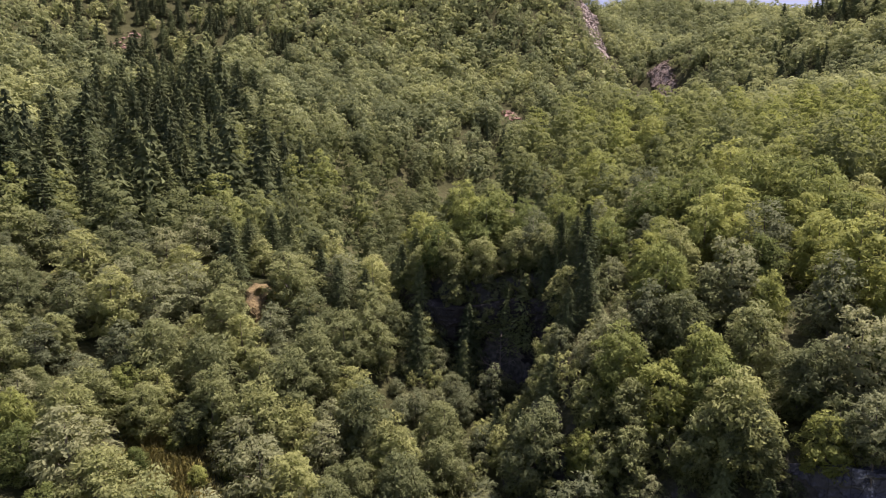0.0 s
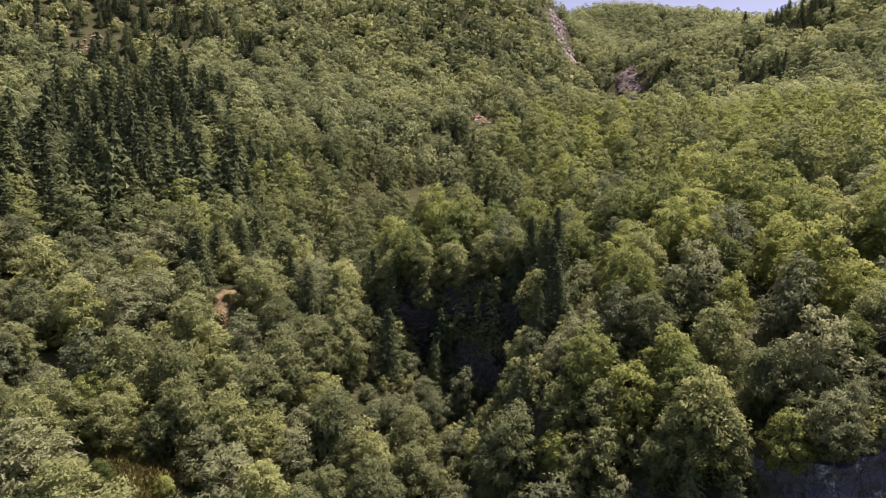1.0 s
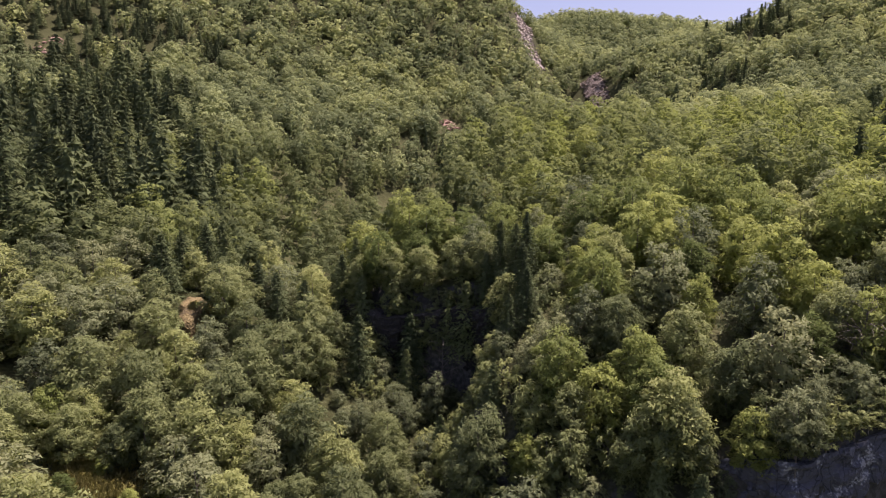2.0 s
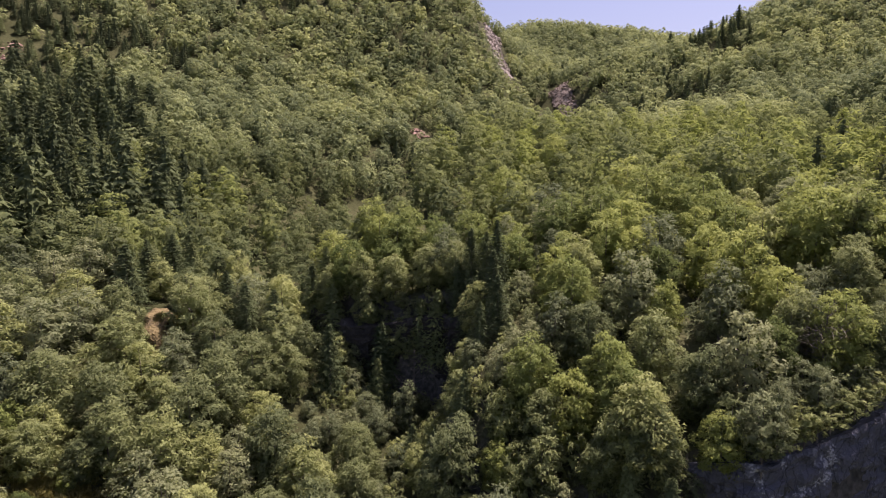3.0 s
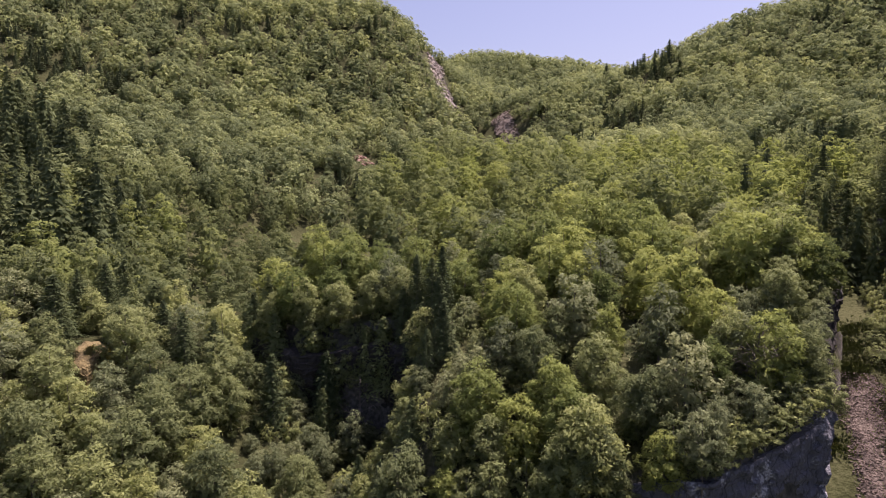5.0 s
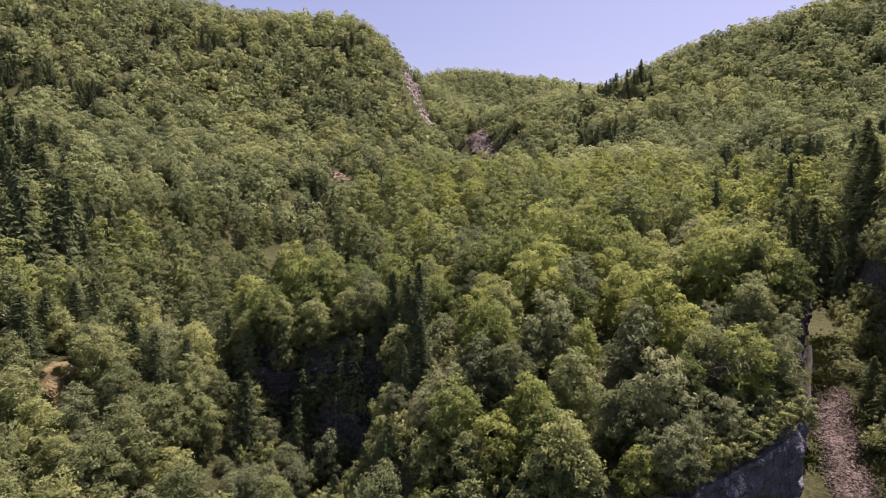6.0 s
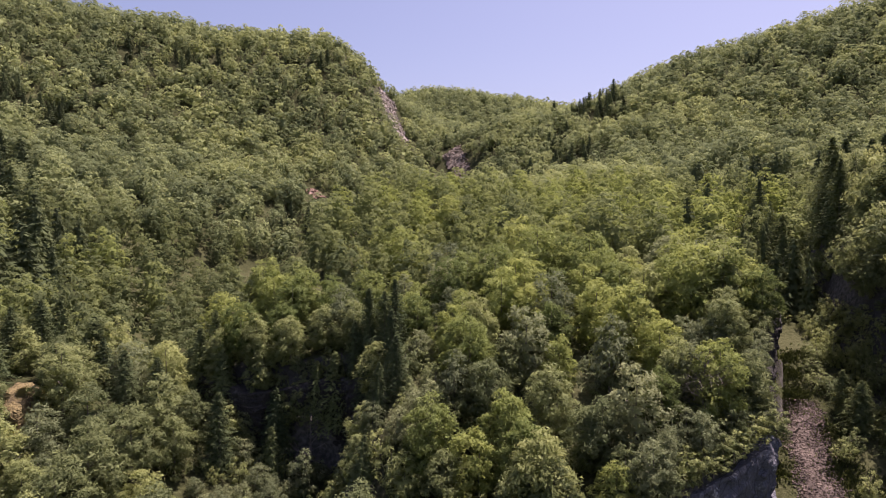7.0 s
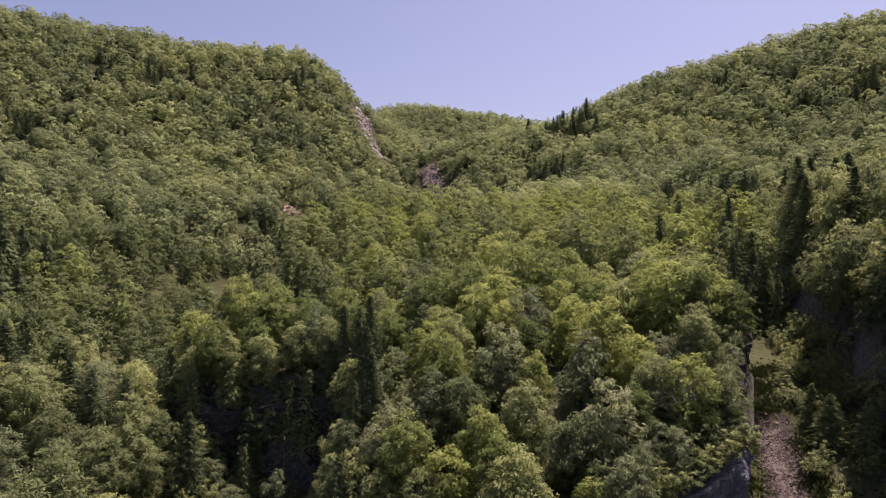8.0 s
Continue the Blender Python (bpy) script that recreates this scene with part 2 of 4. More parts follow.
# BANK is set close to the gully so that it shades the floor
BANK = [(74, 30), (74, 44), (77, 52), (83, 62), (91, 75), (100, 89), (110, 103), (150, 130), (230, 120), (230, 20), (120, 0)]


def inside(x, y, outline):
    """Signed distance to a closed outline, positive inside, for arrays."""
    near, odd = np.full(np.shape(x), 1e9), np.zeros(np.shape(x), bool)
    for (ax, ay), (bx, by) in zip(outline, outline[1:] + outline[:1]):
        dx, dy = bx - ax, by - ay
        s = np.clip(((x - ax) * dx + (y - ay) * dy) / (dx * dx + dy * dy), 0, 1)
        near = np.minimum(near, np.hypot(x - ax - s * dx, y - ay - s * dy))
        odd ^= ((ay > y) != (by > y)) & (x < dx * (y - ay) / (dy + 1e-12) + ax)
    return np.where(odd, near, -near)


def step(x):
    x = np.clip(x, 0, 1)
    return x * x * (3 - 2 * x)


def height(x, y):
    x, y = np.broadcast_arrays(np.asarray(x, float), np.asarray(y, float))
    low = low_land(x, y)
    wx, wy = x + 1.3 * value_noise(x / 7, y / 7, 5), y + 1.3 * value_noise(x / 7, y / 7, 6)
    edge = inside(wx, wy, BANK)
    low = low + (np.maximum(bank_top(x, y), low) - low) * step((edge + 3) / 7)
    edge = inside(wx, wy, KNOLL)
    wide = 3.0 - 1.8 * step((x - 36) / 6) * step((94 - y) / 8) + 9.0 * step((35 - x) / 8) * step((88 - y) / 10)
    z = low + (np.maximum(knoll_top(x, y), low) - low) * step((edge + wide) / (wide + 1))
    far = np.clip(np.hypot(x - 30, y - 250) / 400 - 1.2, 0, 1)
    z = z * (1 - far) + far * np.clip(z, 40, 150)
    return z + 1.2 * value_noise(x / 23, y / 23, 1) + 0.5 * value_noise(x / 6, y / 6, 2) + 0.18 * value_noise(x / 2, y / 2, 3)


def axis(parts):
    out = [parts[0][0]]
    for a, b, step in parts:
        out += list(np.linspace(a, b, max(1, round((b - a) / step)) + 1))[1:]
    return np.array(out)


def mesh_object(name, verts, faces, mat, smooth=False, parent=None):
    me = bpy.data.meshes.new(name)
    me.from_pydata([tuple(v) for v in verts] if not isinstance(verts, np.ndarray) else verts.tolist(), [], faces)
    me.materials.append(mat)
    if smooth:
        me.polygons.foreach_set("use_smooth", [True] * len(me.polygons))
    me.update()
    ob = new(name, me)
    if parent is not None:
        ob.parent = parent
    return ob


def build_ground():
    xs = axis([(-2500, -600, 190), (-600, -140, 20), (-140, -60, 5), (-60, 100, 1.25), (100, 180, 5), (180, 600, 20), (600, 2500, 190)])
    ys = axis([(-1500, -100, 140), (-100, 30, 10), (30, 140, 1.25), (140, 260, 4), (260, 700, 16), (700, 3500, 200)])
    gx, gy = np.meshgrid(xs, ys)
    gz = height(gx, gy)
    n = len(xs)
    verts = np.stack([gx.ravel(), gy.ravel(), gz.ravel()], -1)
    faces = [(j * n + i, j * n + i + 1, j * n + n + i + 1, j * n + n + i) for j in range(len(ys) - 1) for i in range(n - 1)]
    ob = mesh_object("ground", verts, faces, forest_floor, smooth=True)
    return tagged(ob, "wooded mountain slopes with a ravine and bare earth", "ground", kind="structure")


build_ground()


# ---------------------------------------------------------------- bare rock
def block_noise(a, b, seed):
    s = np.sin(np.floor(a) * 127.1 + np.floor(b) * 311.7 + seed * 74.7) * 43758.5453
    return s - np.floor(s)


def resample(path, gap):
    p = np.array(path, float)
    d = np.concatenate([[0], np.cumsum(np.hypot(*np.diff(p, axis=0).T))])
    at = np.arange(0, d[-1], gap)
    return np.stack([np.interp(at, d, p[:, 0]), np.interp(at, d, p[:, 1])], -1), at


def build_cliff(path, low, high, stone, label, reach=2.2, gap=0.3):
    """A rock wall along the path (its outer side to the left of the way), with beds, blocks and ledges."""
    p, along = resample(path, gap)
    way = np.gradient(p, axis=0)
    way /= np.linalg.norm(way, axis=1)[:, None]
    out = np.stack([-way[:, 1], way[:, 0]], -1)
    top = height(*(p - out * 1.2).T) + high
    foot = height(*(p + out * 4.5).T) - low
    rows = 70
    t = np.linspace(0, 1, rows)[:, None]
    z = top[None] + (foot - top)[None] * t
    a = along[None] + 0 * t
    off = -0.3 + reach * np.minimum(1, t * 40) ** 0.5 - 0.8 * t - 2.0 * (t == 0)
    z = z - 0.7 * (t == 0)
    off = off + 0.5 * value_noise(a / 4, z / 7, 21) + 0.7 * block_noise(a / 1.7 + 0.3 * np.floor(z / 2.6), z / 2.6 + 0.15 * a, 3) * np.minimum(1, t * 8)
    off = off + 0.4 * block_noise(a / 1.1 + 0.5 * np.floor(z / 0.8), z / 0.8, 8) + 0.22 * value_noise(a / 0.8, z / 0.6, 5)
    verts = np.stack([p[None, :, 0] + out[None, :, 0] * off, p[None, :, 1] + out[None, :, 1] * off, z], -1).reshape(-1, 3)
    n = len(p)
    faces = [(j * n + i, j * n + n + i, j * n + n + i + 1, j * n + i + 1) for j in range(rows - 1) for i in range(n - 1)]
    return tagged(mesh_object("rock_cliff", verts, faces, stone), label, "cliff", kind="structure")


build_cliff([(82, 85), (72.5, 73.5), (63, 65), (56, 58), (54.4, 55.9)], 1.0, -0.6, shaded_rock, "dark rock flank of the knoll in the gully's shade", reach=0.5)
build_cliff([(54.6, 56.4), (53.6, 55), (51.6, 53.4), (48.5, 52.6), (45, 52.3), (38, 52.3), (31, 57)], 1.0, -1.0, limestone, "bare grey limestone cliff in the shade under trees", reach=0.8)
build_cliff([(20, 78), (18, 92), (10, 98), (1, 101), (-6, 110)], 1.0, -3.0, shaded_rock, "dark shaded rock wall of a hollow behind firs")


def strip_at(line, wide):
    """The way along a strip of bare ground, and how far each place lies from it."""
    def far_from(x, y):
        near = np.full(np.shape(x), 1e9)
        for (ax, ay), (bx, by) in zip(line, line[1:]):
            dx, dy = bx - ax, by - ay
            s = np.clip(((x - ax) * dx + (y - ay) * dy) / (dx * dx + dy * dy), 0, 1)
            near = np.minimum(near, np.hypot(x - ax - s * dx, y - ay - s * dy))
        return near - wide
    return far_from


GULLY_SCREE = [(55, 44), (60.5, 52.5), (65, 58.5), (69.5, 64.5), (74, 70)]
UPPER_SCREE = [(95, 440), (92, 422), (89.5, 403), (92.3, 391.5), (97, 388)]
LOWER_SCREE = [(121, 380), (119, 357), (119, 341)]
RED_SLIDE = [(27, 289), (33, 284)]
LEFT_SLIDE = [(-146, 318), (-150, 306)]
# a strip of stones drawn for the dark crease between two hillsides
CREASE_STONES = [(99, 386), (104, 370), (106, 352)]
bare = [strip_at(GULLY_SCREE, 3.0), strip_at(UPPER_SCREE, 7.5), strip_at(LOWER_SCREE, 6.5), strip_at(RED_SLIDE, 7.0),
        strip_at(LEFT_SLIDE, 4.5), strip_at(CREASE_STONES, 4.5),
        # kept clear of trees so that the camera sees the chutes and the slide
        strip_at([(86, 406), (86.5, 390), (91, 381)], 4.5), strip_at([(116, 360), (116.5, 346), (116, 334)], 4.5), strip_at([(27.5, 279), (30, 277)], 4.0)]


def build_scree(name, line, wide, size, count, stone, label, seed):
    """A chute of loose stones: a bed draped on the slope with blocks lying on it, one heap."""
    r = np.random.default_rng(seed)
    p, along = resample(line, 0.7 if size < 0.6 else 2.0)
    way = np.gradient(p, axis=0)
    way /= np.linalg.norm(way, axis=1)[:, None]
    side = np.stack([-way[:, 1], way[:, 0]], -1)
    u = np.linspace(-1, 1, 13)
    edge = wide * (1 + 0.25 * value_noise(along / (wide * 0.9), 0 * along, seed))
    gx, gy = p[:, 0, None] + side[:, 0, None] * u * edge[:, None], p[:, 1, None] + side[:, 1, None] * u * edge[:, None]
    gz = height(gx, gy) + size * 0.35 - size * 0.9 * np.abs(u) ** 4 + 0.25 * size * value_noise(gx / size / 1.5, gy / size / 1.5, 4)
    n = len(u)
    verts = [np.stack([gx.ravel(), gy.ravel(), gz.ravel()], -1)]
    faces = [(j * n + i, j * n + i + 1, j * n + n + i + 1, j * n + n + i) for j in range(len(p) - 1) for i in range(n - 1)]
    total = len(verts[0])
    corner = np.array([(1, 0, 0), (0.2, 1, 0.1), (-1, 0.15, 0), (0, -1, -0.1), (0.1, 0.1, 0.7), (0, 0, -0.7), (0.7, 0.7, 0.3), (-0.6, -0.6, 0.35)])
    ring = [(0, 6, 4), (6, 1, 4), (1, 2, 4), (2, 7, 4), (7, 3, 4), (3, 0, 4), (6, 0, 5), (1, 6, 5), (2, 1, 5), (7, 2, 5), (3, 7, 5), (0, 3, 5)]
    k = r.integers(0, len(p), count)
    w = r.uniform(-1, 1, count) * edge[k] * 1.05
    sx, sy = p[k, 0] + side[k, 0] * w + r.uniform(-0.5, 0.5, count), p[k, 1] + side[k, 1] * w + r.uniform(-0.5, 0.5, count)
    sz = height(sx, sy) + size * 0.35
    for q in range(count):
        grow = size * (0.35 + 0.9 * r.random() ** 3)
        turn = np.array(Euler(r.uniform(-0.6, 0.6, 3) + (0, 0, r.uniform(0, 6)), "XYZ").to_matrix())
        verts.append((corner * r.uniform(0.65, 1.3, (8, 3)) * grow * (1, 0.8, 0.7)) @ turn.T + (sx[q], sy[q], sz[q]))
        faces += [(a + total, b + total, c + total) for a, b, c in ring]
        total += 8
    return tagged(mesh_object(name, np.concatenate(verts), faces, stone), label, "scree", kind="stuff")


build_scree("scree", GULLY_SCREE, 2.2, 0.2, 8000, scree_stone, "loose brown stones in a sunlit gully chute", 1)
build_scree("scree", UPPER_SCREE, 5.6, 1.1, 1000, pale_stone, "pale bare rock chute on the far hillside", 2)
build_scree("scree", LOWER_SCREE, 4.8, 1.0, 600, brown_stone, "brown scree strip between far trees", 3)
build_scree("scree", CREASE_STONES, 1.8, 0.9, 160, scree_stone, "narrow strip of dark stones in the crease between wooded hillsides", 6)
build_scree("earth_slide", RED_SLIDE, 4.0, 1.0, 200, red_earth, "small red earth slide among beeches", 4)
build_scree("earth_slide", LEFT_SLIDE, 4.5, 1.4, 60, red_earth, "small pale earth slide on the wooded slope", 5)


# ---------------------------------------------------------------- trees
def unit(a):
    return a / np.maximum(np.linalg.norm(a, axis=1), 1e-9)[:, None]


def sprays(p, d, out, size, rng, broad=0.3, flat=0.35, soft=0.34, tilt=0.42):
    """Pointed leafy sprays at the places p on lobes that face d, reaching out. Gives the corners and their soft normals."""
    n = len(p)
    face = unit(d * 0.5 + np.array([0, 0, flat]) + rng.normal(0, tilt, (n, 3)))
    along = out * (1, 1, 0.3) + rng.normal(0, 0.55, (n, 3))
    along = unit(along - face * (along * face).sum(1)[:, None])
    side = np.cross(face, along)
    l = (size * rng.uniform(0.6, 1.35, n))[:, None]
    tip = p + along * l * 0.62
    tip[:, 2] -= 0.12 * l[:, 0]
    a, b = p - along * l * 0.38 + side * l * broad, p - along * l * 0.38 - side * l * broad
    soft_normal = unit(d * 0.6 + out * 0.3 + np.array([0, 0, 0.12]) + rng.normal(0, soft, (n, 3)))
    away = (np.cross(b - a, tip - a) * soft_normal).sum(1) < 0
    a[away], b[away] = b[away], a[away].copy()
    return np.stack([a, b, tip], 1).reshape(-1, 3), np.repeat(soft_normal, 3, axis=0)


def joined(parts):
    return np.concatenate([v for v, _ in parts]), np.concatenate([n for _, n in parts])


def broadleaf_crown(rng, tall, wide, count, each, size, core, round_top=(0.4, 0.62), broad=0.24, soft=0.34, tilt=0.42, lobe=(0.16, 0.33), depth=0.45):
    """A ragged egg-shaped crown of lobes that carry leafy sprays down to the ground, over the shaded foliage inside."""
    mid = np.array([0, 0, tall * 0.42])
    hull = np.array([wide, wide, tall * 0.55])
    lean, peak = rng.normal(0, 0.07 * wide, 2), rng.uniform(*round_top)
    places, ways = [], []
    for k in range(count):
        u = ((k + 0.5) / count) ** 0.8   # 0 at the top, 1 at the foot
        a = k * 2.39996 + rng.uniform(-0.5, 0.5)
        girth = min(1.0, u / 0.6) ** peak * (1.0 - 0.25 * max(0.0, u - 0.6) / 0.4)
        flat = girth * rng.uniform(0.5, 0.92)
        c = np.array([math.cos(a) * flat * wide + lean[0] * (1 - u), math.sin(a) * flat * wide + lean[1] * (1 - u),
                      tall * (0.94 - 0.84 * u + rng.uniform(-0.05, 0.04))])
        r = wide * rng.uniform(*lobe)
        d = unit(rng.normal(0, 1, (each, 3)) + unit((c - mid)[None]) * 0.8 + np.array([0, 0, 0.25]))
        places.append(c + d * np.array([r * 1.1, r * 1.1, r * 0.9]) * rng.uniform(depth, 1.15, each)[:, None])
        ways.append(d)
    p, d = np.concatenate(places), np.concatenate(ways)
    shell = sprays(p, d, unit((p - mid) / hull), size, rng, broad, 0.35 if soft > 0.3 else 0.2, soft, tilt)
    d = unit(rng.normal(0, 1, (core, 3)))
    p = mid + d * hull * rng.uniform(0.25, 0.62, core)[:, None]
    if not core:
        return shell
    return joined([shell, sprays(p, d, d, size * 2.2, rng, broad=0.45)])


def lumpy(rng, centre, rings, sides, radius, bumps):
    """A closed uneven hull of rings (height, girth) round an axis, as loose triangles with smooth normals."""
    grid = np.empty((len(rings), sides, 3))
    for j, (z, g) in enumerate(rings):
        a = 2 * math.pi * (np.arange(sides) + 0.5 * (j % 2)) / sides
        r = g * radius * (1 + rng.uniform(-bumps, bumps, sides))
        grid[j] = np.stack([np.cos(a) * r, np.sin(a) * r, z + rng.uniform(-bumps, bumps, sides) * 0.12 * abs(rings[0][0] - rings[-1][0])], -1)
    right, left = np.roll(grid, -1, 1), np.roll(grid, 1, 1)
    below, above = np.roll(grid, -1, 0), np.roll(grid, 1, 0)
    below[-1], above[0] = grid[-1], grid[0]
    normal = np.cross((right - left).reshape(-1, 3), (above - below).reshape(-1, 3))
    normal = unit(unit(normal) + 0.6 * unit((grid - centre).reshape(-1, 3))).reshape(grid.shape)
    corners = [(0, 0), (1, 0), (1, 1), (0, 0), (1, 1), (0, 1)]
    j, i = np.meshgrid(np.arange(len(rings) - 1), np.arange(sides), indexing="ij")
    v = np.stack([grid[j + dj, (i + di) % sides] for dj, di in corners], 2).reshape(-1, 3)
    n = np.stack([normal[j + dj, (i + di) % sides] for dj, di in corners], 2).reshape(-1, 3)
    return v, n


def distant_crown(rng, tall, wide, lobes, each, size, lobe=(0.24, 0.4), depth=0.8):
    """A broadleaved crown of the far woods: lobes of leafy sprays that stand close together."""
    return broadleaf_crown(rng, tall, wide, lobes, each, size, 2 * lobes, (0.35, 0.6), 0.34, 0.1, 0.18, lobe, depth)


def distant_fir(rng, tall, wide, count, size):
    """A conifer of the far woods: a jagged cone of tiers with needle sprays."""
    rings = []
    for t in range(7):
        u = t / 7
        rings += [(tall * (0.99 - 0.93 * u), 0.03 + 0.75 * u), (tall * (0.99 - 0.93 * (u + 0.11)), 0.12 + 0.98 * (u + 0.09))]
    cone = lumpy(rng, np.array([0, 0, tall * 0.2]), rings, 7, wide * 0.24, 0.25)
    tier = np.floor(10 * rng.uniform(0.0, 1.0, count) ** 0.62)
    u, f = (tier + 0.5) / 10, rng.uniform(0.3, 1.0, count) ** 0.7
    arms = np.round(rng.uniform(0, 1, count) * 9) / 9 * 6.28 + tier * 1.1   # boughs of each tier
    a, r = arms + rng.normal(0, 0.16, count), wide * (0.08 + 0.95 * u) * f
    out = np.stack([np.cos(a), np.sin(a), -0.2 + 0 * a], -1)
    p = np.stack([np.cos(a) * r, np.sin(a) * r, tall * (0.99 - 0.9 * u) - 0.22 * r + rng.normal(0, 0.012, count) * tall], -1)
    return joined([cone, sprays(p, unit(out + np.array([0, 0, 0.7])), out, size, rng, broad=0.26, flat=0.5, soft=0.2, tilt=0.2)])


def fir_crown(rng, tall, wide, tiers, arms, along, size):
    """Tiers of drooping boughs with needle sprays to both sides, round a pointed leader."""
    p, d, out = [], [], []
    for t in range(tiers):
        u = (t + 0.4) / tiers
        reach = wide * (1 - u) ** 0.82 + 0.12
        n = max(5, round(arms * (1 - 0.5 * u)))
        for k in range(n):
            a = 2 * math.pi * (k + rng.uniform(-0.4, 0.4)) / n + t * 1.1
            c, s = math.cos(a), math.sin(a)
            r, z = reach * rng.uniform(0.7, 1.18), tall * (0.06 + 0.93 * u) + rng.uniform(-0.25, 0.25) * tall / tiers
            f = (np.arange(along) + rng.uniform(0.3, 1.0, along)) / along
            w = r * 0.24 * (1.15 - f) * np.where(np.arange(along) % 2, 1, -1) * rng.uniform(0.4, 1.3, along)
            p.append(np.stack([c * r * f - s * w, s * r * f + c * w, z - 0.26 * r * f ** 1.4 + (0.5 * u) * r * f], -1))
            out.append(np.stack([c - s * np.sign(w) * 0.55, s + c * np.sign(w) * 0.55, -0.25 + 0 * f], -1))
            d.append(np.tile((c * 0.75, s * 0.75, 0.5), (along, 1)))
    p, d, out = np.concatenate(p), unit(np.concatenate(d)), unit(np.concatenate(out))
    top = np.array([[0, 0, tall * (0.93 + 0.02 * k)] for k in range(4)])
    leader = sprays(top, unit(rng.normal(0, 1, (4, 3))), np.tile((0.0, 0, 3.0), (4, 1)), size, rng, flat=0.1)
    return joined([sprays(p, d, out, size, rng, broad=0.2, flat=0.5, soft=0.18), leader])


def tube(path, radii, sides=6):
    verts, faces = [], []
    for p, r in zip(path, radii):
        for k in range(sides):
            a = 2 * math.pi * k / sides
            verts.append((p[0] + r * math.cos(a), p[1] + r * math.sin(a), p[2]))
    for i in range(len(path) - 1):
        for k in range(sides):
            q = (k + 1) % sides
            faces.append((i * sides + k, i * sides + q, i * sides + sides + q, i * sides + sides + k))
    return verts, faces


def trunk_mesh(rng, tall, wide, limbs, thick):
    verts, faces = tube([(0, 0, -2.5), (0, 0, 0.3), (0.12, 0.05, tall * 0.45), (0.1, -0.1, tall * 0.88)],
                        [thick * 1.5, thick, thick * 0.65, thick * 0.15])
    for k in range(limbs):
        a = k * 2.4 + rng.uniform(-0.4, 0.4)
        z = tall * rng.uniform(0.2, 0.55)
        out = wide * rng.uniform(0.5, 0.75)
        c, s = math.cos(a), math.sin(a)
        v, f = tube([(0.1, 0, z), (c * out * 0.5, s * out * 0.5, z + out * 0.35), (c * out, s * out, z + out * 0.55)],
                    [thick * 0.42, thick * 0.28, thick * 0.08], 5)
        faces += [tuple(i + len(verts) for i in q) for q in f]
        verts += v
    return verts, faces


def leaf_mesh(name, verts, normals, mat, tint=None):
    """Loose triangles with soft normals, so that a crown is shaded as a rounded whole."""
    n = len(verts)
    me = bpy.data.meshes.new(name)
    me.vertices.add(n)
    me.vertices.foreach_set("co", verts.ravel())
    me.loops.add(n)
    me.loops.foreach_set("vertex_index", np.arange(n))
    me.polygons.add(n // 3)
    me.polygons.foreach_set("loop_start", np.arange(n // 3) * 3)
    if tint is not None:
        me.attributes.new("tint", "FLOAT", "POINT").data.foreach_set("value", tint)
    me.materials.append(mat)
    me.update()
    me.attributes.new("custom_normal", "FLOAT_VECTOR", "POINT").data.foreach_set("vector", normals.ravel())
    me.update()
    return me


def make_tree(name, label, category, trunk, crown, leaf):
    """A tree: an empty at its foot with a trunk and a crown."""
    tree = tagged(new(name), label, category)
    mesh_object("trunk", trunk[0], trunk[1], bark, parent=tree)
    top = new("crown", leaf_mesh("crown", crown[0], crown[1], leaf))
    top.parent = tree
    return tree


def make_broadleaf(name, label, leaf, seed, tall, wide, count, each, size, core):
    r = np.random.default_rng(seed)
    return make_tree(name, label, "tree", trunk_mesh(r, tall, wide, 7, tall * 0.017),
                     broadleaf_crown(r, tall, wide, count, each, size, core), leaf)


def make_fir(name, label, seed, tall, wide, tiers, arms, along, size):
    r = np.random.default_rng(seed)
    trunk = tube([(0, 0, -2.0), (0, 0, 0.3), (0, 0, tall * 0.6), (0, 0, tall * 0.98)], [tall * 0.02, tall * 0.015, tall * 0.008, 0.02])
    return make_tree(name, label, "conifer", trunk, fir_crown(r, tall, wide, tiers, arms, along, size), fir_needle)


planted = []   # plan places of the near trees and half their spread


class Grove:
    """Plants copies of a few model trees; the models are the first ones planted."""

    def __init__(self, models, group, tall, across):
        self.models, self.group, self.tall, self.across, self.count = models, group, tall, across, 0

    def plant(self, x, y, tall, across, turn, sink=0.3):
        z = float(height(x, y)) - sink
        s, w = tall / self.tall, across / self.across
        m = Matrix.Translation((x, y, z)) @ Matrix.Rotation(turn, 4, "Z") @ Matrix.Diagonal((w, w, s, 1))
        model = self.models[self.count % len(self.models)]
        if self.count < len(self.models):
            model.matrix_basis = m
            tagged(model, group=self.group)
        else:
            copy_thing(model, Matrix.Identity(4)).matrix_basis = m
        self.count += 1
        planted.append((x, y, across / 2))


def room(x, y, share):
    """Whether a place is free of the trees planted so far."""
    p = np.array(planted)
    return bool((np.hypot(p[:, 0] - x, p[:, 1] - y) > share * p[:, 2] + 1.2).all())


def scatter(x0, x1, y0, y1, gap, rng):
    """Jittered places on a grid, so that no two trees share a spot."""
    gx, gy = np.meshgrid(np.arange(x0, x1, gap), np.arange(y0, y1, gap * 0.87))
    gx = gx + np.where(np.arange(gx.shape[0]) % 2, gap / 2, 0)[:, None]
    return (gx + rng.uniform(-0.34, 0.34, gx.shape) * gap).ravel(), (gy + rng.uniform(-0.34, 0.34, gx.shape) * gap).ravel()


def slope(x, y):
    return np.hypot(height(x + 0.8, y) - height(x - 0.8, y), height(x, y + 0.8) - height(x, y - 0.8)) / 1.6


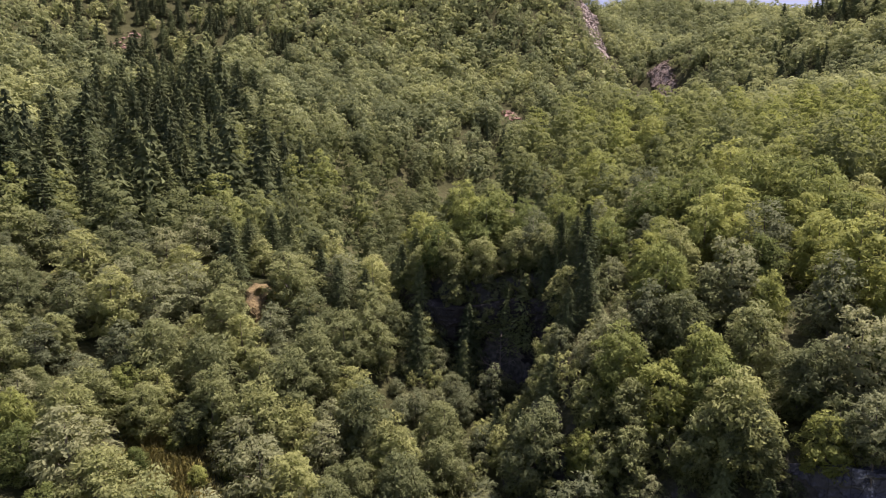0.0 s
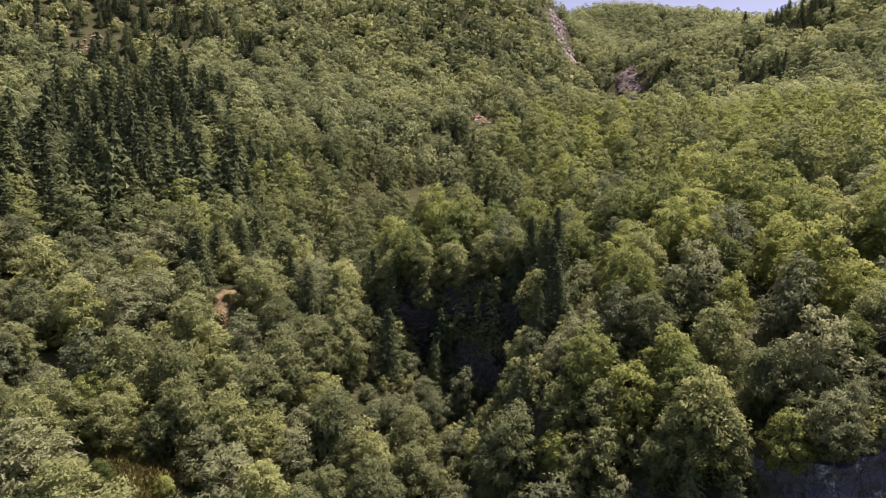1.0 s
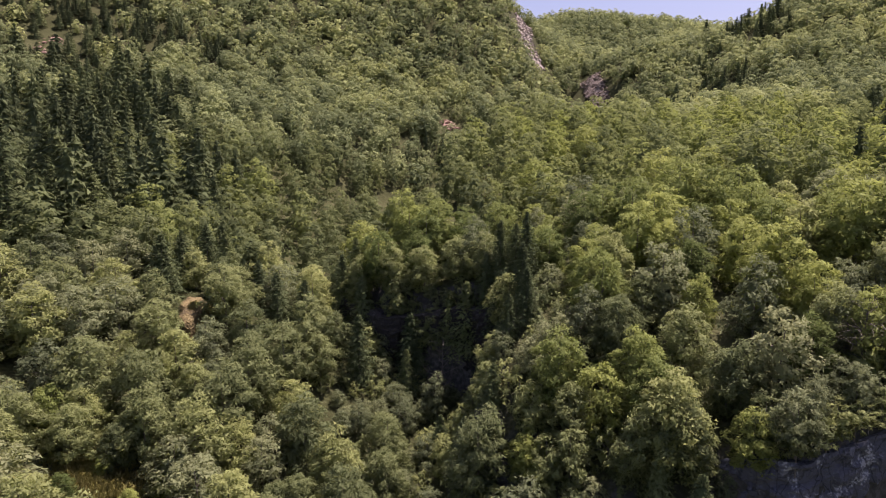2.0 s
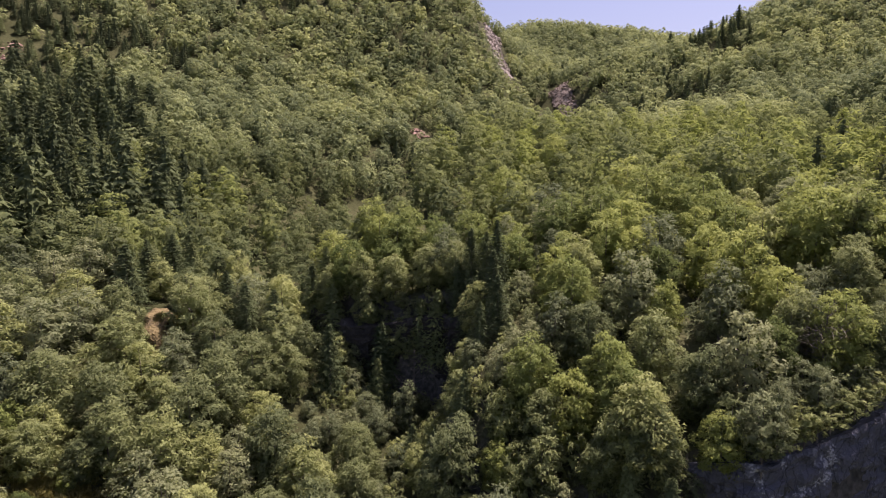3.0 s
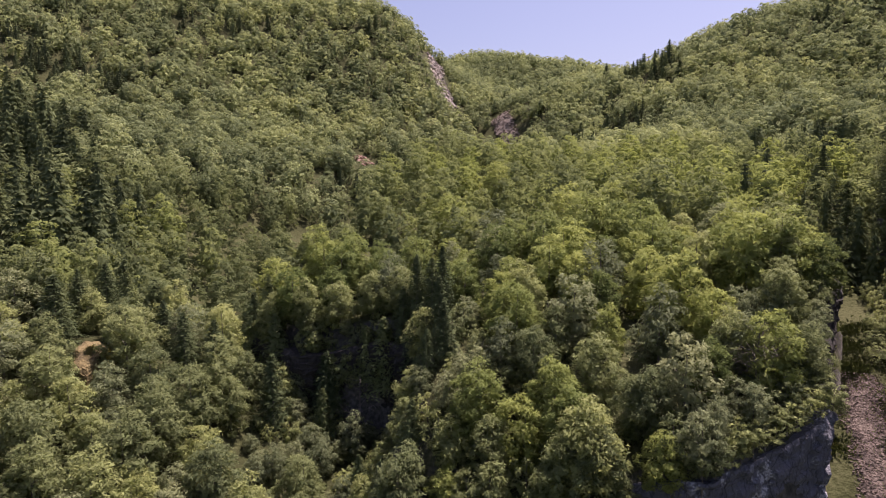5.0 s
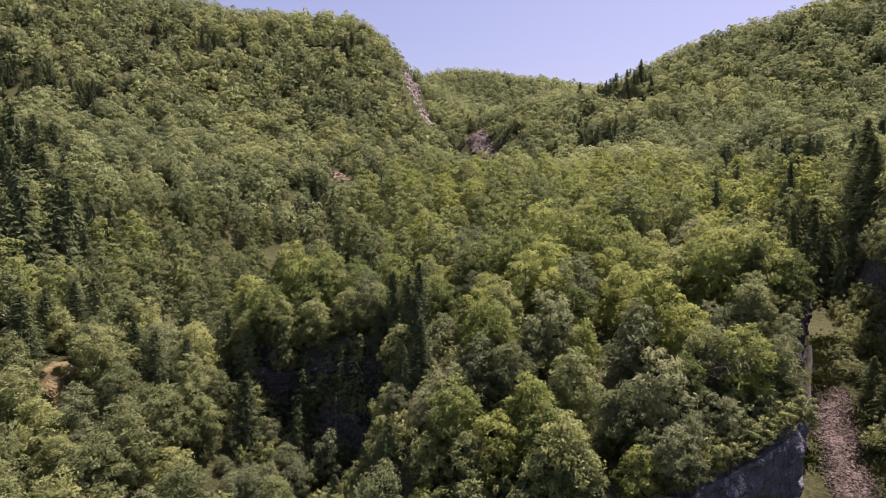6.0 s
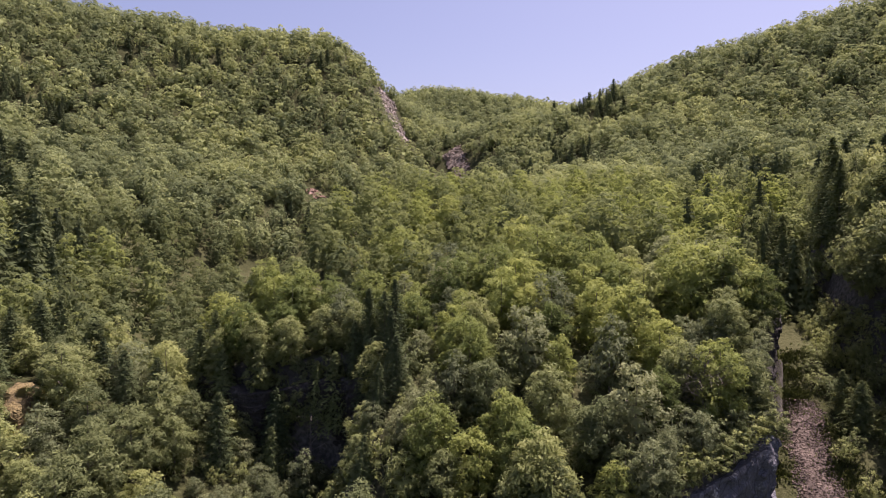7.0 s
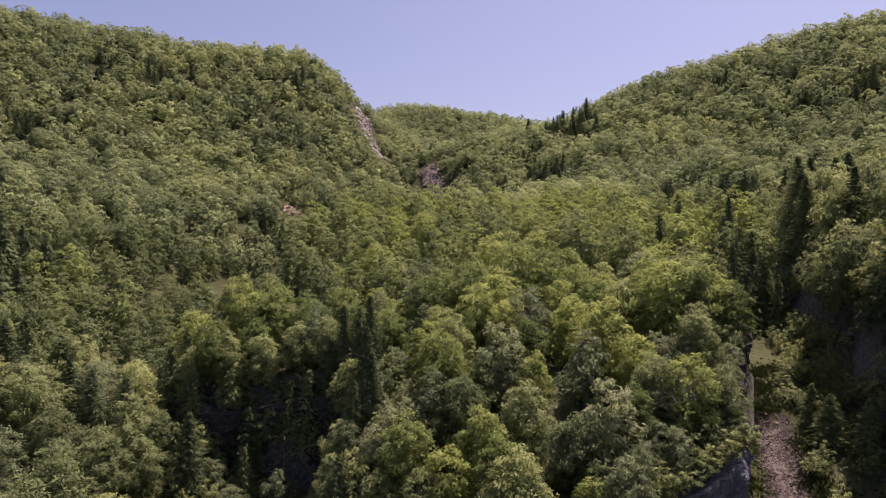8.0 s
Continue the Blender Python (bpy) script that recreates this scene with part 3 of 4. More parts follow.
def in_camera_sweep(x, y):
    """The wedge of ground that the camera sweeps, with a margin of a few degrees."""
    a = np.degrees(np.arctan2(x, y))
    return (a > -38) & (a < 58)


def is_bare(x, y):
    out = np.zeros(np.shape(x), bool)
    for strip in bare:
        out |= strip(x, y) < 1.0
    out |= (x > 50) & (np.hypot(x, y) < 140) & (y < 92) & (inside(x, y, KNOLL) < 0) & (inside(x, y, BANK) < -3.5)  # the shaded gully
    out |= np.hypot((x - 2) / 9, (y - 86) / 12) < 1   # ravine floor with single firs
    out |= np.hypot((x + 30.3) / 3.6, (y - 62.5) / 8) < 1   # grassy clearing, drawn out towards the camera to keep it in sight
    out |= np.hypot((x + 28.5) / 3.2, (y - 95) / 6) < 1  # rock outcrop
    return out


# centre, half widths and thickness of the conifer stands: the left slope, the right spur, the gully's bank and smaller ones
# the stand at (21, 250) is added to darken the ravine's shaded gap
STANDS = [(-84, 165, 40, 52, 1.15), (-98, 248, 32, 40, 0.9), (-86, 138, 26, 26, 0.9), (-160, 325, 70, 38, 0.7), (-112, 336, 30, 15, 0.8), (193, 331, 14, 28, 1.3), (215, 372, 14, 14, 1.3), (138, 405, 22, 26, 0.45), (136, 266, 28, 17, 1.0), (166, 300, 20, 18, 0.6), (165, 172, 30, 22, 0.5), (263, 200, 9, 9, 0.95),
          (-69, 353, 14, 8, 0.8), (-48, 405, 45, 10, 0.6), (114, 95, 28, 28, 0.7), (21, 250, 8, 11, 1.0), (50, 398, 9, 10, 0.7), (120, 128, 18, 14, 0.6)]


def fir_share(x, y):
    """How likely a place carries a conifer."""
    share = -0.07 + 0.13 * value_noise(x / 30, y / 30, 9)
    for cx, cy, rx, ry, much in STANDS:
        share = share + much * np.exp(-(((x - cx) / rx) ** 2 + ((y - cy) / ry) ** 2) ** 2)
    return np.clip(share, 0, 0.95)


LARGE = "green beech tree with a domed leafy crown on the slope"
close_beech = Grove([make_broadleaf("beech_tree", LARGE, beech_leaf, k, 11.0, 4.2, 58, 118, 0.5, 200) for k in range(4)],
                    "beeches round the ravine", 11.0, 9.2)
beech = Grove([make_broadleaf("beech_tree", LARGE, beech_leaf, k + 10, 11.0, 4.2, 44, 72, 0.62, 150) for k in range(4)],
              "beeches round the ravine", 11.0, 9.2)
YOUNG_LABEL = "yellow-green young beech tree with a dense domed crown"
close_young = Grove([make_broadleaf("young_beech_tree", YOUNG_LABEL, young_leaf, k + 60, 11.0, 4.2, 58, 118, 0.5, 200) for k in range(3)],
                    "young beeches on the knoll", 11.0, 9.2)
young = Grove([make_broadleaf("young_beech_tree", YOUNG_LABEL, young_leaf, k + 70, 11.0, 4.2, 44, 72, 0.62, 150) for k in range(3)],
              "young beeches on the knoll", 11.0, 9.2)
grey = Grove([make_broadleaf("hornbeam_tree", "grey-green hornbeam with an open feathery crown", grey_leaf, k + 30, 9.0, 3.6, 42, 76, 0.5, 110)
              for k in range(3)], "hornbeams on the ravine's banks", 9.0, 7.9)
shrub = Grove([make_broadleaf("shrub", "low dark green shrub on the gully's bank", beech_leaf, k + 80, 4.0, 2.0, 16, 44, 0.36, 50) for k in range(3)],
              "shrubs in the gully", 4.0, 4.4)
fir = Grove([make_fir("fir_tree", "dark green fir tree with drooping tiers", k + 50, 14.0, 3.6, 26, 14, 14, 0.62) for k in range(3)],
            "conifers round the ravine", 14.0, 5.9)
rng = np.random.default_rng(11)


def turned():
    return rng.uniform(0, 6.28)


# single trees that stand out: place, height and spread
KNOLL_FRONT = [(31.1, 84.1, 9.5, 8.4), (19.8, 69.2, 9.3, 8.2), (27.7, 71.8, 8.8, 7.8), (33.7, 66.9, 9.5, 8.3), (40.8, 80.4, 8.2, 7.2), (35.3, 60.3, 7.3, 6.6),
               (53.3, 79.2, 6.8, 6.3), (53.4, 57.2, 6.8, 6.2), (67.7, 70.5, 7.9, 7.0), (28.6, 61.6, 9.7, 8.4), (24.4, 65.3, 9.1, 8.0), (34.9, 54.3, 6.2, 5.6), (20.3, 66, 7.5, 6.7),
               (32.5, 76.3, 7.9, 7.1), (15.4, 65.3, 5.7, 5.2)]
KNOLL_TOP = [(31.4, 127.5, 12.2, 10.3), (47.7, 148.3, 13, 10.8), (51.1, 115.3, 12.5, 10.6), (40.3, 92.2, 11.3, 9.8), (32.6, 101, 10.5, 9.1), (54.4, 100.7, 9.4, 8.2),
             (54.1, 84.4, 9.3, 8.2), (59.8, 80.2, 9.6, 8.4), (64.3, 74.4, 12, 11), (77.5, 98.3, 9.5, 8.2), (-0.9, 105.1, 9.7, 8.4), (7.4, 109.7, 10.2, 8.8),
             (14.7, 106, 9.1, 8.0), (20.5, 109.4, 9.5, 8.3), (61.8, 118, 10.9, 9.5), (69, 111, 9.7, 8.5), (-3.5, 113, 10.5, 9), (3.5, 122, 11, 9.5)]
RAVINE_TREES = [(-12.4, 82, 8.8, 8), (-18.3, 83.9, 11, 9.8), (-30.1, 78.2, 10.9, 9.6), (-24.3, 81.3, 7.9, 7.2), (-18.8, 74.7, 7.9, 7.2), (-28.1, 73.3, 9.4, 8.5),
                (-30.5, 71.4, 5.5, 5), (-10.5, 102.3, 6.1, 5.6), (0.2, 79.5, 8.3, 7.4)]
RIM_TREES = [(1.5, 103, 7.5, 7), (6.5, 100.5, 7.5, 7), (11.5, 99, 7.5, 7), (15.5, 96.5, 7.5, 6.5), (-4, 107, 8, 7.4)]
PALE_TREES = [(42.7, 68.4, 9.8, 8.6), (40.1, 59, 9.6, 8.4), (38, 52.9, 6.1, 5.4), (48.4, 60.7, 7.4, 6.6), (54, 69, 6, 5.6), (56, 66.8, 6.1, 5.6), (31, 55.7, 3, 2.7), (32, 54.2, 3.4, 3.1),
              (-14.6, 78.3, 6.3, 5.7), (7.7, 90.2, 7, 6.3), (-0.4, 95, 5.3, 4.8), (-0.3, 99, 6, 4.2), (-3.8, 85, 5.3, 4.8), (-5.6, 71, 6, 5.6), (5, 71, 5, 4.8)]
for px, py, tall, across in KNOLL_FRONT:
    (close_beech if rng.uniform() < 0.5 else close_young).plant(px, py, tall, across, turned())
for px, py, tall, across in KNOLL_TOP:
    young.plant(px, py, tall, across, turned())
for px, py, tall, across in RAVINE_TREES + RIM_TREES:
    close_beech.plant(px, py, tall, across, turned())
for px, py, tall, across in PALE_TREES:
    grey.plant(px, py, tall, across, turned())
FIRS = [(-3.9, 95, 11.5, 6), (3.3, 94.2, 8, 4), (14.4, 91.5, 9, 4.2), (7.4, 82, 7.2, 4), (9.7, 74.7, 6.5, 3.8), (12.2, 70, 6.6, 4.4), (-12.4, 100.2, 10, 6.4), (-16.8, 100.8, 9.5, 5.6),
        (-20.4, 105.5, 9, 5.2), (-34.9, 103.4, 11, 7.4), (53.7, 61.5, 6, 3), (77.9, 86, 7.5, 4), (20.5, 89.5, 11, 4.6), (20.6, 66.9, 4.5, 2.2), (17.5, 93.5, 10, 4.6), (19, 85, 9, 4.4),
        (-35.5, 106, 10, 5), (20.1, 129.6, 6.5, 3.6), (18.5, 80, 8, 4.2), (5, 97, 9, 4.4), (10, 95.5, 9, 4.6), (-27, 112, 11, 6), (-31, 115, 11, 6)]
DARK_FIRS = [(-24, 118, 10, 6), (-34, 111, 10, 6), (-29, 119, 12, 6.5)]
# HOLLOW_FIRS are added to darken the hollow's shaded wall
HOLLOW_FIRS = [(4, 96.5, 12, 6.6), (12.5, 94, 12, 6.4), (17, 89, 10, 5.6), (-3.5, 103, 12, 6.4), (-7, 109, 12, 6.6), (13, 73, 7, 4.4), (19.5, 92, 9, 5.6)]
TALL_FIRS = [(-72.4, 130, 22.8, 13), (-74.2, 122, 19.2, 10.7), (-72.4, 148, 20.9, 12), (-66, 139, 19.5, 10), (-78, 115, 18.5, 10.3), (-63, 128, 17, 9), (-60, 150, 18, 9.5), (-82, 135, 21, 11), (-70, 112, 16, 8), (-64, 116, 16, 8), (-76, 106, 15, 8), (-59, 121, 15, 8), (-84, 122, 18, 9), (-56, 130, 16, 8), (-88, 112, 16, 8),
             (76.7, 65.6, 6.5, 3.8), (75.8, 61.9, 7, 5.2), (75.9, 56.6, 9, 5.8), (120.3, 127, 14.1, 6), (113.1, 112.6, 12, 8.5), (106, 105, 11, 6.5), (99, 95, 11, 6)]
for px, py, tall, across in FIRS + DARK_FIRS + HOLLOW_FIRS + TALL_FIRS:
    fir.plant(px, py, tall, across, turned(), 0.4)
EDGE = [(58.3, 66.5, 8.5), (64, 74, 9.5), (69, 81, 9.5), (76, 90, 10), (61, 70, 7), (66.5, 77.5, 7), (47, 62, 8), (36, 59, 8)]
for px, py, tall in EDGE:
    close_beech.plant(px, py, tall, tall * 0.85, turned())

# the wood between them
NEAR = 120.0
x, y = scatter(-112, 142, 34, 130, 6.4, rng)
bx, by = scatter(-75, -10, 40, 112, 5.6, rng)
left = (x < -10 - (y - 60) * 0.05) & (y < 112) & (x > -75)
x, y = np.concatenate([x[~left], bx]), np.concatenate([y[~left], by])
wall = (x > 35) & (y < 84) & (inside(x, y, KNOLL) < np.where(y < 64, 4.0, 1.5)) & (inside(x, y, KNOLL) > -6)
keep = in_camera_sweep(x, y) & (np.hypot(x, y) < NEAR) & (np.hypot(x, y) > 50) & ~wall & ~is_bare(x, y)
x, y = x[keep], y[keep]
conifer = rng.uniform(0, 1, len(x)) < fir_share(x, y)
for px, py, dark in zip(x, y, conifer):
    size, away = rng.uniform(0.62, 1.22), math.hypot(px, py)
    bank = px < -12 and py < 110   # younger growth on the left bank
    if not room(px, py, 0.5) or (px < 27 and py < 100 and -4 < inside(px, py, KNOLL) < 6):
        continue
    if dark:
        tall = rng.uniform(8, 13) if -30 < px < 60 else rng.uniform(13, 19)
        fir.plant(px, py, tall, tall * rng.uniform(0.46, 0.62), turned(), 0.4)
    elif rng.uniform() < (0.36 if bank else 0.2):
        grey.plant(px, py, 9 * size * (0.85 if bank else 1.0), 8.2 * size, turned())
    elif bank and away < 88 and rng.uniform() < 0.3:
        close_young.plant(px, py, 7.5 * size, 7 * size, turned())
    elif inside(px, py, KNOLL) > 0 and rng.uniform() < 0.8:
        (close_young if away < 88 else young).plant(px, py, 10.5 * size, 9.2 * size, turned())
    else:
        (close_beech if away < 88 else beech).plant(px, py, 10.5 * size * (0.82 if bank else 1.0), 9.0 * size * (0.92 if bank else 1.0), turned())
# the steep flanks of the knoll carry more stems for their plan
ux, uy = scatter(-14, 40, 50, 125, 3.4, rng)
keep = (slope(ux, uy) > 1.2) & ~is_bare(ux, uy) & (inside(ux, uy, KNOLL) > -11) & (inside(ux, uy, KNOLL) < 2) & (np.hypot(ux, uy) > 56)
for px, py in zip(ux[keep], uy[keep]):
    if not room(px, py, 0.3):
        continue
    size = rng.uniform(0.55, 0.8) * (0.8 if px < 16 and py < 78 else 1.0)
    # more firs towards the hollow, to darken its shaded flank
    if rng.uniform() < (0.5 if px > 9 and 72 < py < 99 else 0.3):
        tall = rng.uniform(6, 10)
        fir.plant(px, py, tall, tall * 0.5, turned(), 0.5)
    else:
        beech.plant(px, py, 10 * size, 8.6 * size, turned(), 0.5)
# trees along the brink of the gully's bank, made tall to shade it, low growth on its face and foot
ux, uy = scatter(70, 128, 28, 114, 5.2, rng)
for px, py, at in zip(ux, uy, inside(ux, uy, BANK)):
    if strip_at(GULLY_SCREE, 3.0)(px, py) < 1.5 or not 1.0 < at < 11 or not room(px, py, 0.3):
        continue
    if rng.uniform() < 0.45:
        tall = rng.uniform(12, 19)
        fir.plant(px, py, tall, tall * 0.5, turned(), 0.4)
    else:
        beech.plant(px, py, rng.uniform(11, 15), rng.uniform(8, 10), turned(), 0.4)
ux, uy = scatter(56, 128, 36, 114, 3.4, rng)
away = strip_at(GULLY_SCREE, 1.9)(ux, uy)
for px, py, at, off, rim in zip(ux, uy, inside(ux, uy, BANK), away, inside(ux, uy, KNOLL)):
    if at <= 1.0 and off > 1.3 and rim < -5.5 and (at > -5.5 or off < 5 or py > 66):
        shrub.plant(px, py, rng.uniform(2.0, 4.6), rng.uniform(2.6, 4.6), turned())
ux, uy = scatter(70, 120, 36, 108, 2.6, rng)
at = inside(ux, uy, BANK)
for px, py in zip(ux[(at > -3.5) & (at < 3)], uy[(at > -3.5) & (at < 3)]):
    shrub.plant(px, py, rng.uniform(3.0, 6.0), rng.uniform(3.2, 5), turned(), 0.4)
ledges, _ = resample([(19.5, 78), (17.5, 91.5), (10, 97.5), (1, 100.5), (-6, 109.5)], 1.3)
for px, py in ledges:   # bushes on the ledges of the hollow's rock wall
    (shrub if rng.uniform() < 0.7 else grey).plant(px, py, rng.uniform(2.0, 3.6), rng.uniform(2.2, 4), turned(), 0.5 + rng.uniform(0, 3.5))
for k in range(17):   # bushes along the cliff's rim
    px, py = 54.2 + k * 1.45, 57.0 + k * 1.5
    rise = float(height(px - 2.0, py + 1.5)) - float(height(px, py))
    (shrub if k % 3 else grey).plant(px, py, rng.uniform(2.4, 4.6), rng.uniform(3, 4.6), turned(), 0.5 - max(0.0, rise))
RIM_BUSHES = [(36, 54.5), (38.2, 53.8), (40.3, 54), (42.4, 53.6), (44.6, 54), (46.8, 54.2), (48.8, 54.6), (50.8, 55.6), (37.5, 56), (40, 56.3), (42.2, 56), (44.6, 56.6),
              (47, 56.6), (49.2, 57.2), (51.6, 57.8), (45, 59.2), (52.8, 57)]
for px, py in RIM_BUSHES:
    (grey if rng.uniform() < 0.45 else shrub).plant(px, py, rng.uniform(3.0, 5.5), rng.uniform(3.4, 5), turned())
for k in range(13):   # low bushes that hang over the cliff's brink
    px, py = 37.5 + k * 1.45, 51.9 + 0.02 * k * k
    rise = float(height(px, py + 3.2)) - float(height(px, py))
    shrub.plant(px, py, rng.uniform(2.0, 3.4), rng.uniform(3, 4.4), turned(), 1.0 - max(0.0, rise))
CLEARING = [(-33.5, 65, 3.2), (-27.5, 66.5, 2.6), (-25, 69.5, 3.4), (-33.8, 59.5, 3), (-27.2, 60, 2.8), (-31.5, 70, 2.4)]
for px, py, tall in CLEARING:
    close_young.plant(px, py, tall, tall * 1.05, turned(), 0.2)
for px, py, tall in [(-45, 68.5, 4.5), (-47.5, 71, 4), (-43, 66, 3.6)]:
    close_beech.plant(px, py, tall, tall, turned(), 0.2)
FOOT = [(43, 49, 3.5), (38, 50.2, 5), (35, 52.5, 6), (29, 56.5, 8), (26, 59, 8), (36, 49, 5), (40, 48.5, 4.5)]
for px, py, tall in FOOT:
    close_beech.plant(px, py, tall, tall * 0.9, turned(), 0.2)
SHRUBS = [(-27.2, 93.5, 1.6), (-31, 94, 2), (-31.4, 98, 2.4), (-27, 91, 2.4), (-29.8, 90, 2.5), (-28, 87.5, 2.6), (-25.8, 94, 3), (-26.5, 82, 2.2), (-24.3, 80, 3), (-28.5, 80, 2.5), (-23.5, 87, 3), (-25.5, 76.5, 3), (-23.8, 90, 3.5), (-23, 83.5, 4), (-27.5, 85, 2), (-25, 84.5, 2),
          (1, 66, 5), (5.5, 66, 5), (11, 67, 4.5), (-4, 66, 5), (-8, 76, 6), (2, 75.5, 4)]
for px, py, tall in SHRUBS:
    grey.plant(px, py, tall, tall * 1.05, turned())
ux, uy = scatter(-9, 27, 60, 99, 2.8, rng)   # low growth on the ravine's floor and the foot of the knoll
for px, py in zip(ux, uy):
    if (np.hypot((px - 2) / 10, (py - 86) / 13) < 1 or (px > 8 and inside(px, py, KNOLL) < 8)) and room(px, py, 0.15):
        tall = rng.uniform(2.4, 5.0)
        (grey if rng.uniform() < 0.5 else shrub).plant(px, py, tall, tall * 1.05, turned())


def woods(name, xs, ys, make, mat, label, rng, grow=None):
    """Far woods: joined crowns, each with a tint of its own."""
    zs = height(xs, ys)
    kinds = [make(np.random.default_rng(k + 90)) for k in range(10)]
    verts, normals, tint = [], [], []
    grown = np.ones(len(xs)) if grow is None else grow(xs, ys)
    # lighter tint on the knoll, darker elsewhere
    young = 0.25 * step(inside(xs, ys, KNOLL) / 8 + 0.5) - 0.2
    young -= 0.2 * step(1 - strip_at([q[:2] for q in ravine[4:11]], 0.0)(xs, ys) / 42) * (inside(xs, ys, KNOLL) < 0)   # the ravine's shade put into the leaf tint
    for px, py, pz, more, bias in zip(xs, ys, zs, grown, young):
        v, nv = kinds[rng.integers(len(kinds))]
        a, s = rng.uniform(0, 6.28), rng.uniform(0.62, 1.28) * more
        c, d = math.cos(a), math.sin(a)
        turn = np.array([[c, -d, 0], [d, c, 0], [0, 0, 1.0]])
        verts.append(v * (s * rng.uniform(0.85, 1.2), s * rng.uniform(0.85, 1.2), s ** 0.8 * rng.uniform(0.85, 1.15)) @ turn.T + (px, py, pz - 0.5))
        normals.append(nv @ turn.T)
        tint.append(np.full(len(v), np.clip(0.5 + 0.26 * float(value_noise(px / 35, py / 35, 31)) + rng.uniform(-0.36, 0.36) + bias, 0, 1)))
    verts, normals, tint = np.concatenate(verts), np.concatenate(normals), np.concatenate(tint)
    return tagged(new(name, leaf_mesh(name, verts, normals, mat, tint)), label, "forest", kind="stuff")


def wooded(x, y):
    away = np.hypot(x, y)
    keep = in_camera_sweep(x, y) & (away >= NEAR) & ~is_bare(x, y) & (y < np.where(x < 110, 474, 520 + 0.5 * x))
    return keep & ~((x > 290) & (y > 420)) & ~((x + y > 625) & (y < 430))


x, y = scatter(-200, 230, 30, 230, 8.2, rng)   # the middle distance, with gaps between the crowns
keep = wooded(x, y) & (np.hypot(x, y) < 225)
x, y = x[keep], y[keep]
mid_fir = rng.uniform(0, 1, len(x)) < fir_share(x, y)
fir_x, fir_y = x[mid_fir], y[mid_fir]
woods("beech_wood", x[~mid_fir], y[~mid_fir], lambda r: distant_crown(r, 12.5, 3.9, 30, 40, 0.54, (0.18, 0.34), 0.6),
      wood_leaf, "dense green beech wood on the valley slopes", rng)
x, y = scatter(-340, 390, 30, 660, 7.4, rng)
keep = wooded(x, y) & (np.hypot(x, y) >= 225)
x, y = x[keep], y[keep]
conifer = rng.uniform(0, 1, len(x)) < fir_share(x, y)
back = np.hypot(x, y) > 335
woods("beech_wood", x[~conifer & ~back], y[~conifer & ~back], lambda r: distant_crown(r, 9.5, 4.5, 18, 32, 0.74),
      hazy_beech_leaf, "dense green beech wood on the hillsides", rng)
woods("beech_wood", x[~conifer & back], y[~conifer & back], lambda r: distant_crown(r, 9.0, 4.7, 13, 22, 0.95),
      hazy_beech_leaf, "dense green beech wood on the far hills", rng)
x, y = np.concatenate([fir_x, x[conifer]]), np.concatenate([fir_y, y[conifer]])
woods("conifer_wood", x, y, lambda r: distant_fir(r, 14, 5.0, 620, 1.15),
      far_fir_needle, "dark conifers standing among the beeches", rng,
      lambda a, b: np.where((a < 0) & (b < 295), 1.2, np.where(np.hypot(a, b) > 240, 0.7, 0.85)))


# ---------------------------------------------------------------- dead and bare trees
def make_bare(name, label, seed, tall, twigs):
    """A leafless tree: trunk, limbs and forked twigs, each tapered."""
    r = np.random.default_rng(seed)
    tree = tagged(new(name), label, "tree")
    verts, faces = tube([(0, 0, -1), (0, 0, 0.3), (0.15, 0.1, tall * 0.5), (0.1, -0.2, tall)], [tall * 0.022, tall * 0.017, tall * 0.011, 0.02])
    mesh_object("trunk", verts, faces, dead_wood, parent=tree)
    verts, faces = [], []
    for k in range(twigs):
        a, z = k * 2.4 + r.uniform(-0.4, 0.4), tall * r.uniform(0.25, 0.95)
        reach = tall * 0.38 * (1.15 - z / tall) * r.uniform(0.7, 1.2) + 0.4
        root = np.array([0.08, 0, z])
        tip = root + np.array([math.cos(a) * reach, math.sin(a) * reach, reach * r.uniform(0.2, 0.8)])
        limbs = [(root, tip, 0.05 + 0.008 * tall * (1 - z / tall))]
        for q in range(4):
            at = root + (tip - root) * r.uniform(0.35, 0.95)
            limbs.append((at, at + r.normal(0, 0.28, 3) * reach + (tip - root) * 0.25, 0.03))
        for p, q, thick in limbs:
            v, f = tube([p, (p + q) / 2 + r.normal(0, 0.08, 3), q], [thick, thick * 0.7, 0.008], 4)
            faces += [tuple(i + len(verts) for i in g) for g in f]
            verts += [tuple(g) for g in v]
    mesh_object("bare_crown", verts, faces, dead_wood, parent=tree)
    return tree


def plant_bare(tree, x, y, turn=0.0):
    tree.matrix_basis = Matrix.Translation((x, y, float(height(x, y)) - 0.2)) @ Matrix.Rotation(turn, 4, "Z")


plant_bare(make_bare("bare_tree", "half-dead tree with bare reddish-grey twigs at the cliff", 1, 8.5, 34), 47.5, 57.5)
plant_bare(make_bare("bare_tree", "slender dead trunk before the shaded rock", 3, 10, 14), 8.6, 93.5)


